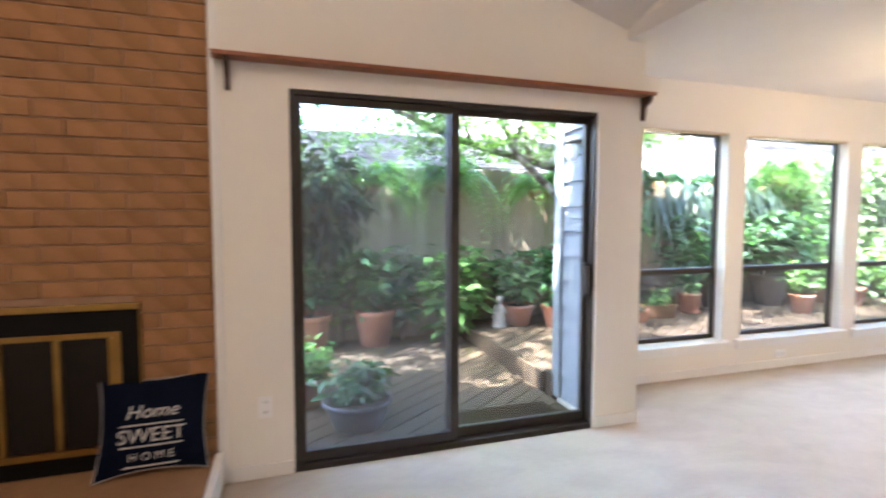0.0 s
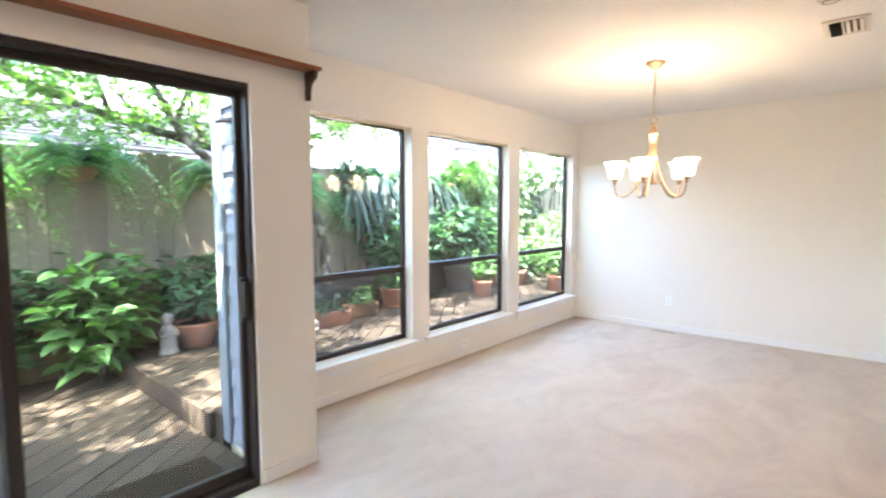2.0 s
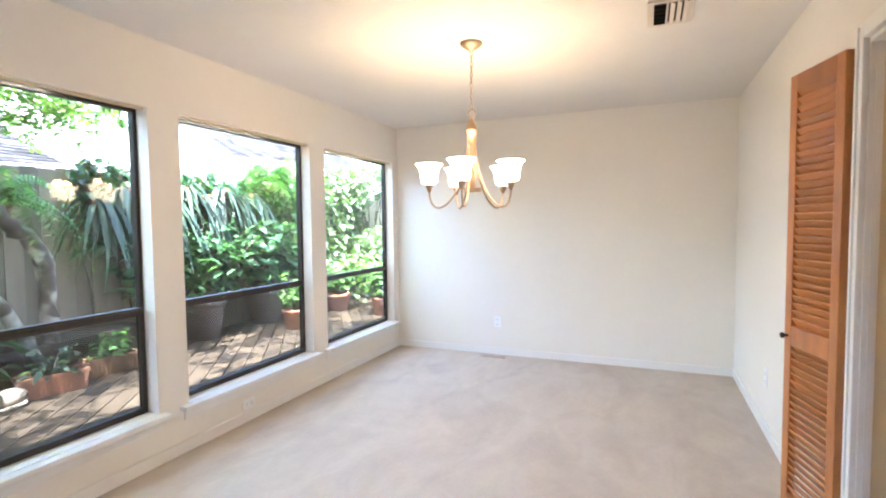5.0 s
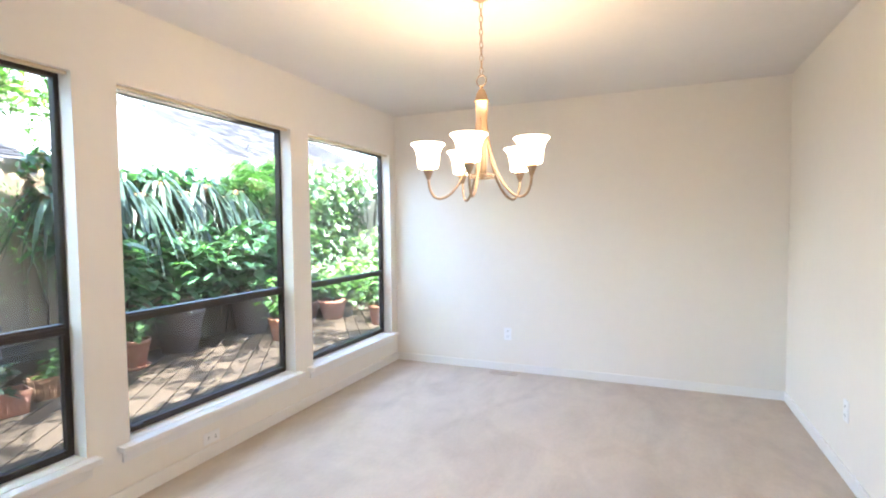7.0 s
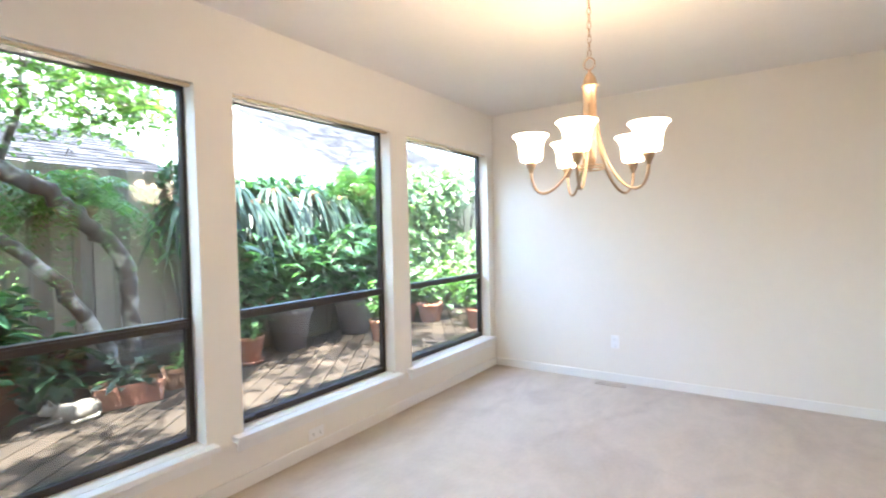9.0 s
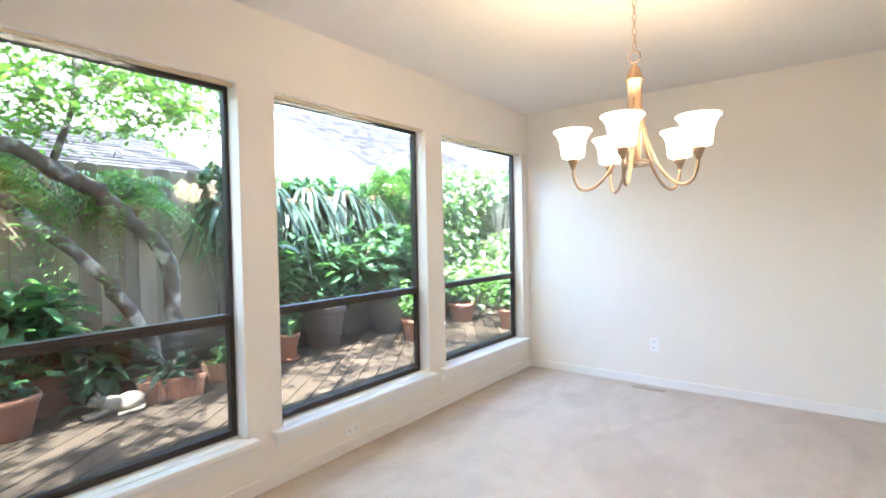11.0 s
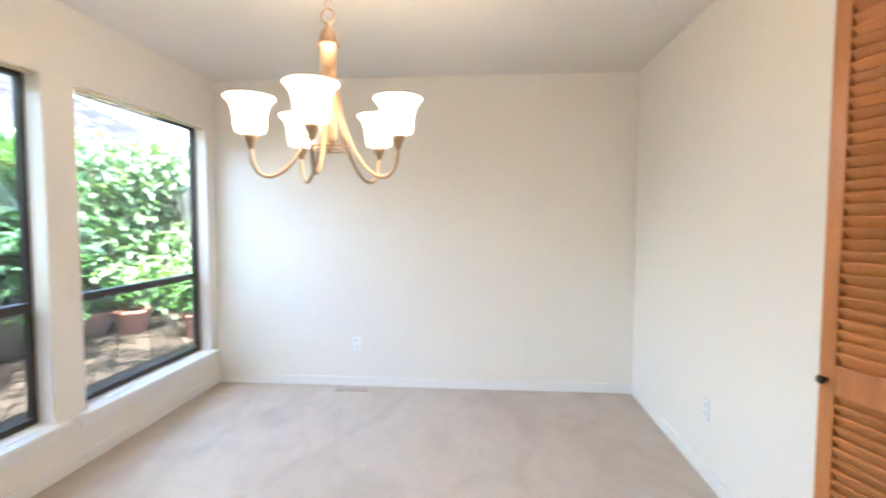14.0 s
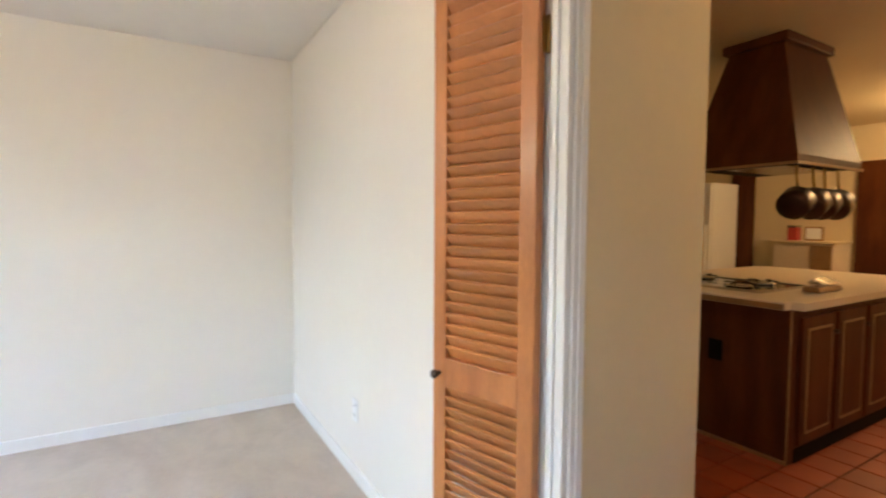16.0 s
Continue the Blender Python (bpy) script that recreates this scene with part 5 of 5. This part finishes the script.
part("frame", boxes((-8.97, -8.94, 9.42, 9.5, 1.62, 2.83), (-8.97, -8.94, 10.7, 10.78, 1.62, 2.83), (-8.97, -8.94, 9.5, 10.7, 2.75, 2.83), (-8.97, -8.94, 9.5, 10.7, 1.62, 1.7)), STUCCO, wf)

# ---- kitchen ----
structure("kitchen_floor_base", boxes((XR + 0.002, 9.2, 0.452, 6.2, -0.12, -0.012)), GROUT, "dark grout bed")
structure("wall_kitchen_back", boxes((9.0, 9.15, 0.45, 6.2, -0.2, 2.75)), KITCHEN_WALL, "cream kitchen wall")
structure("wall_kitchen_north", boxes((XR + t, 9.15, 6.05, 6.2, -0.2, 2.75), (XR + t - 0.149, XR + t - 0.002, YF + t, 6.05, -0.2, 2.75)), KITCHEN_WALL, "cream kitchen wall")
structure("wall_kitchen_south", boxes((6.15, 9.15, 0.30, 0.449, -0.2, 2.75)), KITCHEN_WALL, "cream kitchen wall")
structure("ceiling_kitchen", boxes((XR + t, 9.15, 0.45, 6.2, H, H + 0.1)), KITCHEN_WALL, "warm-lit kitchen ceiling")

isl = thing("kitchen_island", "dark walnut kitchen island with raised panel doors", "kitchen island")
IX0, IX1, IY0, IY1 = 4.91, 7.3, 2.12, 3.48
part("body", boxes((IX0, IX1, IY0, IY1, 0.0, 0.87), bevel=0.004), ISLAND, isl)
part("base_moulding", boxes((IX0 - 0.012, IX0 - 0.001, IY0, IY1, 0.0, 0.02), (IX0 - 0.004, IX0 - 0.001, IY0, IY0 + 0.012, 0.02, 0.87)), ISLAND_EDGE, isl)
part("toe_kick", boxes((IX0 + 0.06, IX1, IY0 - 0.006, IY0 - 0.001, 0.0, 0.08)), BLACK, isl)
for i in range(5):
    x0 = IX0 + 0.07 + i * 0.44
    d = part("cabinet_door", boxes((x0, x0 + 0.40, IY0 - 0.022, IY0 - 0.002, 0.10, 0.83), bevel=0.005), ISLAND, isl)
    part("panel", boxes((x0 + 0.07, x0 + 0.33, IY0 - 0.032, IY0 - 0.023, 0.18, 0.75), bevel=0.008), ISLAND, d)
    part("moulding", boxes((x0 + 0.055, x0 + 0.345, IY0 - 0.03, IY0 - 0.0225, 0.165, 0.178), (x0 + 0.055, x0 + 0.345, IY0 - 0.03, IY0 - 0.0225, 0.752, 0.765),
                           (x0 + 0.055, x0 + 0.068, IY0 - 0.03, IY0 - 0.0225, 0.179, 0.751), (x0 + 0.332, x0 + 0.345, IY0 - 0.03, IY0 - 0.0225, 0.179, 0.751)), ISLAND_EDGE, d)
    bm = bmesh.new()
    lathe(bm, ((0.0, 0.03), (0.012, 0.026), (0.014, 0.018), (0.006, 0.01), (0.006, 0.0)), turns=12)
    bmesh.ops.rotate(bm, verts=bm.verts, matrix=Matrix.Rotation(radians(90), 3, "X"))
    bmesh.ops.translate(bm, verts=bm.verts, vec=(x0 + 0.37, IY0 - 0.022, 0.72))
    part("knob", bm, KNOB, d)
part("outlet_plate", boxes((IX0 - 0.008, IX0 - 0.001, 2.50, 2.585, 0.50, 0.63), bevel=0.002), BLACK, isl, "black outlet plate")
top = thing("countertop", "cream laminate countertop with rounded corners", "countertop")
bm = boxes((IX0 - 0.035, IX1 + 0.03, IY0 - 0.04, IY1 + 0.03, 0.871, 0.915))
bmesh.ops.bevel(bm, geom=[e for e in bm.edges if abs(e.verts[0].co.z - e.verts[1].co.z) > 0.01], offset=0.07, segments=6, affect="EDGES")
part("slab", bm, COUNTER, top)
part("edge_band", boxes((IX0 - 0.037, IX0 - 0.0355, IY0 + 0.035, IY1 - 0.045, 0.873, 0.905), bevel=0.0005), ISLAND_EDGE, top, "thin wooden edge band")
ck = thing("cooktop", "black glass gas cooktop with steel grates", "cooktop")
part("glass", boxes((5.15, 5.75, 2.42, 3.25, 0.916, 0.924), bevel=0.003), COOKTOP, ck)
part("frame", boxes((5.14, 5.76, 2.41, 2.419, 0.9155, 0.93), (5.14, 5.76, 3.251, 3.26, 0.9155, 0.93), (5.14, 5.149, 2.419, 3.251, 0.9155, 0.93), (5.751, 5.76, 2.419, 3.251, 0.9155, 0.93)), STEEL, ck)
for bx in (5.30, 5.60):
    for by in (2.62, 3.05):
        bm = bmesh.new()
        lathe(bm, ((0.0, 0.0), (0.075, 0.0), (0.08, 0.012), (0.06, 0.02), (0.0, 0.022)), (bx, by, 0.9245), 18)
        b = part("burner", bm, STEEL, ck)
        bm = bmesh.new()
        for a in range(4):
            q = a * math.pi / 2
            tube(bm, ((bx + 0.03 * math.cos(q), by + 0.03 * math.sin(q), 0.952), (bx + 0.10 * math.cos(q), by + 0.10 * math.sin(q), 0.952), (bx + 0.10 * math.cos(q), by + 0.10 * math.sin(q), 0.926)), 0.005, 6)
        part("grate", bm, BLACK, b)
dish = thing("utensil_tray", "wooden tray with shiny utensils on the countertop", "tray", (5.62, 2.27, 0.916))
part("tray", boxes((-0.16, 0.16, -0.05, 0.05, 0.0, 0.035), bevel=0.012), ISLAND_EDGE, dish)
for k in range(9):
    bm = bmesh.new()
    a = random.uniform(-0.5, 0.5)
    tube(bm, ((-0.13 * math.cos(a), -0.04 * math.sin(a) - 0.03 + 0.008 * k, 0.042 + 0.003 * k), (0.13 * math.cos(a), 0.04 * math.sin(a) - 0.03 + 0.008 * k, 0.05 + 0.004 * k)), 0.007, 6)
    part("utensil", bm, STEEL, dish)

hood = thing("range_hood", "tapered dark walnut range hood above the island", "range hood")
bm = bmesh.new()
low_ring = [(4.97, 2.16), (5.80, 2.16), (5.80, 2.82), (4.97, 2.82)]
high_ring = [(5.17, 2.34), (5.72, 2.34), (5.72, 2.67), (5.17, 2.67)]
a = [bm.verts.new((x, y, 1.70)) for x, y in low_ring]
a2 = [bm.verts.new((x, y, 1.74)) for x, y in low_ring]
b = [bm.verts.new((x, y, 2.44)) for x, y in high_ring]
for r0, r1 in ((a, a2), (a2, b)):
    for i in range(4):
        bm.faces.new((r0[i], r0[(i + 1) % 4], r1[(i + 1) % 4], r1[i]))
bm.faces.new(b)
part("canopy", bm, ISLAND, hood)
part("crown_moulding", boxes((5.14, 5.75, 2.31, 2.70, 2.441, 2.499), bevel=0.012), ISLAND, hood)
part("underside", boxes((4.99, 5.78, 2.18, 2.80, 1.702, 1.716)), BLACK, hood)
part("filter", boxes((5.1, 5.7, 2.28, 2.62, 1.69, 1.701), bevel=0.003), STEEL, hood)
part("lip", boxes((4.96, 5.81, 2.15, 2.165, 1.685, 1.70), (4.96, 4.975, 2.166, 2.83, 1.685, 1.70)), ISLAND_EDGE, hood)
for k, (px, py) in enumerate(((5.12, 2.23), (5.30, 2.22), (5.47, 2.23), (5.63, 2.22))):
    pan = thing("hanging_pan", "dark copper saucepan hanging from the hood", "saucepan", (px, py, 1.468), "hanging pans")
    bm = bmesh.new()
    lathe(bm, ((0.0, -0.055), (0.075, -0.055), (0.085, -0.04), (0.088, 0.055), (0.083, 0.055), (0.08, -0.04), (0.0, -0.046)), turns=20)
    bmesh.ops.rotate(bm, verts=bm.verts, matrix=Matrix.Rotation(radians(62), 3, "Y"))
    part("bowl", bm, COPPER, pan)
    bm = bmesh.new()
    tube(bm, ((0.03, 0, 0.085), (0.012, 0, 0.15), (0.0, 0, 0.222)), 0.007, 8)
    part("handle", bm, BRASS, pan)
# far side of the kitchen: doors, panel and low cabinet
structure("kitchen_door_frame", boxes((8.96, 8.998, 4.42, 4.72, 0.0, 2.1), (8.96, 8.998, 2.55, 3.28, 0.0, 2.08), bevel=0.003), ISLAND, "dark stained doors in the kitchen")
fr = thing("refrigerator", "tall white refrigerator at the kitchen wall", "refrigerator")
part("body", boxes((8.35, 8.95, 4.62, 5.5, 0.02, 1.9), bevel=0.02), PLATE, fr)
part("door", boxes((8.30, 8.349, 4.63, 5.49, 0.05, 1.89), bevel=0.015), PLATE, fr)
part("handle", boxes((8.25, 8.299, 4.66, 4.73, 0.72, 1.34), bevel=0.02), PLATE, fr)
cab = thing("low_cabinet", "cream low cabinet with small items on top", "cabinet")
part("body", boxes((8.55, 8.99, 3.32, 3.95, 0.0, 1.12), bevel=0.005), COUNTER, cab)
part("top", boxes((8.53, 8.99, 3.30, 3.97, 1.121, 1.15), bevel=0.005), KITCHEN_WALL, cab)
part("drawer_front", boxes((8.535, 8.549, 3.34, 3.55, 0.75, 1.1), bevel=0.004), ISLAND_EDGE, cab)
tin = thing("storage_tin", "small red tin on the low cabinet", "tin", (8.75, 3.82, 1.151))
part("body", boxes((-0.06, 0.06, -0.05, 0.05, 0.0, 0.16), bevel=0.006), material("red_tin", (0.35, 0.04, 0.03), 0.4), tin)
part("lid", boxes((-0.062, 0.062, -0.052, 0.052, 0.161, 0.185), bevel=0.004), STEEL, tin)
pic = thing("small_frame", "small pale picture frame on the low cabinet", "picture frame", (8.78, 3.62, 1.151))
part("frame", boxes((-0.012, 0.012, -0.10, 0.10, 0.0, 0.17), bevel=0.003), ISLAND_EDGE, pic)
part("picture", boxes((-0.0145, -0.0125, -0.08, 0.08, 0.02, 0.15)), PLATE, pic)
kl = thing("kitchen_ceiling_light", "warm round ceiling light in the kitchen", "ceiling light", (7.9, 2.0, H))
bm = bmesh.new()
lathe(bm, ((0.0, -0.085), (0.07, -0.08), (0.12, -0.055), (0.145, -0.02), (0.147, -0.012)), turns=28)
part("diffuser", bm, glow("kitchen_diffuser", (1.0, 0.72, 0.42), 0.8), kl)
bm = bmesh.new()
lathe(bm, ((0.148, -0.02), (0.155, -0.018), (0.16, 0.0)), turns=28)
part("rim", bm, BRASS, kl)
lamp("kitchen_lamp", "POINT", (7.9, 2.0, H - 0.22), 2.3, (1.0, 0.60, 0.24), 0.1)
# unseen second fixture, added to warm the passage wall, floor and island
copy_thing(kl, pose(4.2, 0.95, H))
lamp("kitchen_lamp", "POINT", (4.2, 0.95, H - 0.22), 0.22, (1.0, 0.60, 0.24), 0.1)

# ---- small pieces: bricks, boards, pickets, tiles ----
wb = bpy.data.objects["wall_brick"]
bm = bmesh.new()
box(bm, -0.012, 0.002, -0.1165, 0.1165, -0.0365, 0.0365, bevel=0.003)
brick = finish(bm, "brick", BRICK)
bm = bmesh.new()
box(bm, -0.012, 0.002, -0.057, 0.057, -0.0365, 0.0365, bevel=0.003)
half_brick = finish(bm, "brick", BRICK)
rng = np.random.RandomState(4)
count = 0
for i in range(38):
    z = 0.045 + i * 0.0825
    y = -2.586
    first = i % 2
    while y > -3.78:
        w = 0.118 if first else 0.24
        yc = y - w / 2 + 0.003
        first = 0
        if not (FY0 - 0.05 < yc - w / 2 and yc + w / 2 < FY1 + 0.02 and z < FZ1 + 0.02) and not (z < HZ) and count < 300:
            piece("brick", half_brick if w < 0.2 else brick, wb, Matrix.Translation((rng.uniform(-0.002, 0.002), yc, z)) @ Matrix.Rotation(rng.normal(0, 0.004), 4, "X"))
            count += 1
        y -= w

fence = new("fence")
tagged(fence, "weathered cedar board fence with dog-eared tops", kind="structure")
bm = bmesh.new()
vs = [(-0.0705, 0), (0.0705, 0), (0.0705, 2.252), (0.056, 2.27), (-0.056, 2.27), (-0.0705, 2.252)]
f = bm.faces.new([bm.verts.new((0, y, z)) for y, z in vs])
ext = bmesh.ops.extrude_face_region(bm, geom=[f])
bmesh.ops.translate(bm, verts=[v for v in ext["geom"] if isinstance(v, bmesh.types.BMVert)], vec=(-0.018, 0, 0))
picket = finish(bm, "picket", FENCE)
y = -6.0
while y < 8.3:
    piece("picket", picket, fence, pose(FX + rng.uniform(-0.006, 0.004), y, GZ + rng.uniform(-0.015, 0.015), rng.normal(0, 0.07), 0, rng.normal(0, 0.7)))
    y += 0.1440
# dark sheet added to stop sunlit ground showing through the picket gaps
part("gap_blocker", boxes((FX - 0.086, FX - 0.068, -6.0, 8.3, GZ, 1.87)), BARK, fence, "dark sheet added behind the pickets to keep their gaps dark")
for z in (0.35, 1.05, 1.75):
    part("rail", boxes((FX - 0.065, FX - 0.028, -6.0, 8.3, z - 0.045, z + 0.045)), FENCE, fence)
back = new("fence_end")
tagged(back, "sun-bleached pale board fence behind the ivy", kind="structure")
pale_picket = picket.copy()
pale_picket.materials.clear()
pale_picket.materials.append(PALE_FENCE)
x = FX
while x < -0.5:
    piece("picket", pale_picket, back, pose(x, 7.35, GZ, 0, 0, 90))
    x += 0.142


def deck_boards(name, label, x0, x1, y0, y1, z):
    """Diagonal boards, each trimmed to the deck's outline."""
    d = new(name)
    tagged(d, label, kind="structure")
    way, width = Vector((-0.60, 0.80)), 0.142
    across = Vector((0.80, 0.60))
    lo = min(across.dot(Vector(c)) for c in ((x0, y0), (x0, y1), (x1, y0), (x1, y1)))
    hi = max(across.dot(Vector(c)) for c in ((x0, y0), (x0, y1), (x1, y0), (x1, y1)))
    s = lo
    while s < hi:
        bm = bmesh.new()
        base = across * (s + width / 2)
        c = [base + across * q * (width / 2 - 0.004) + way * r * 12 for q, r in ((-1, -1), (1, -1), (1, 1), (-1, 1))]
        f = bm.faces.new([bm.verts.new((p.x, p.y, z)) for p in c])
        for co, no in (((x0, 0, 0), (-1, 0, 0)), ((x1, 0, 0), (1, 0, 0)), ((0, y0, 0), (0, -1, 0)), ((0, y1, 0), (0, 1, 0))):
            bmesh.ops.bisect_plane(bm, geom=list(bm.verts) + list(bm.edges) + list(bm.faces), plane_co=co, plane_no=no, clear_outer=True)
        if bm.faces:
            ext = bmesh.ops.extrude_face_region(bm, geom=list(bm.faces))
            bmesh.ops.translate(bm, verts=[v for v in ext["geom"] if isinstance(v, bmesh.types.BMVert)], vec=(0, 0, -0.026))
            part("plank", bm, DECK, d)
        else:
            bm.free()
        s += width


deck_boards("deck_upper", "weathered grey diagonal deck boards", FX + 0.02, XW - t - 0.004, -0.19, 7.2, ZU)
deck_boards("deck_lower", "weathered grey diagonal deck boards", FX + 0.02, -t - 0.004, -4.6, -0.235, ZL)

kf = new("kitchen_floor")
tagged(kf, "glossy terracotta tile floor", kind="structure")
bm = bmesh.new()
box(bm, -0.099, 0.099, -0.099, 0.099, -0.012, 0.0, bevel=0.003)
tile = finish(bm, "tile", TILE)
rng = np.random.RandomState(9)
for i in range(24):
    for j in range(12):
        px, py = 2.94 + 0.104 + i * 0.208, 0.46 + 0.104 + j * 0.208
        if 4.96 < px - 0.1 and 2.28 < py - 0.1:
            continue
        piece("tile", tile, kf, Matrix.Translation((px, py, rng.uniform(-0.0015, 0.0005))))
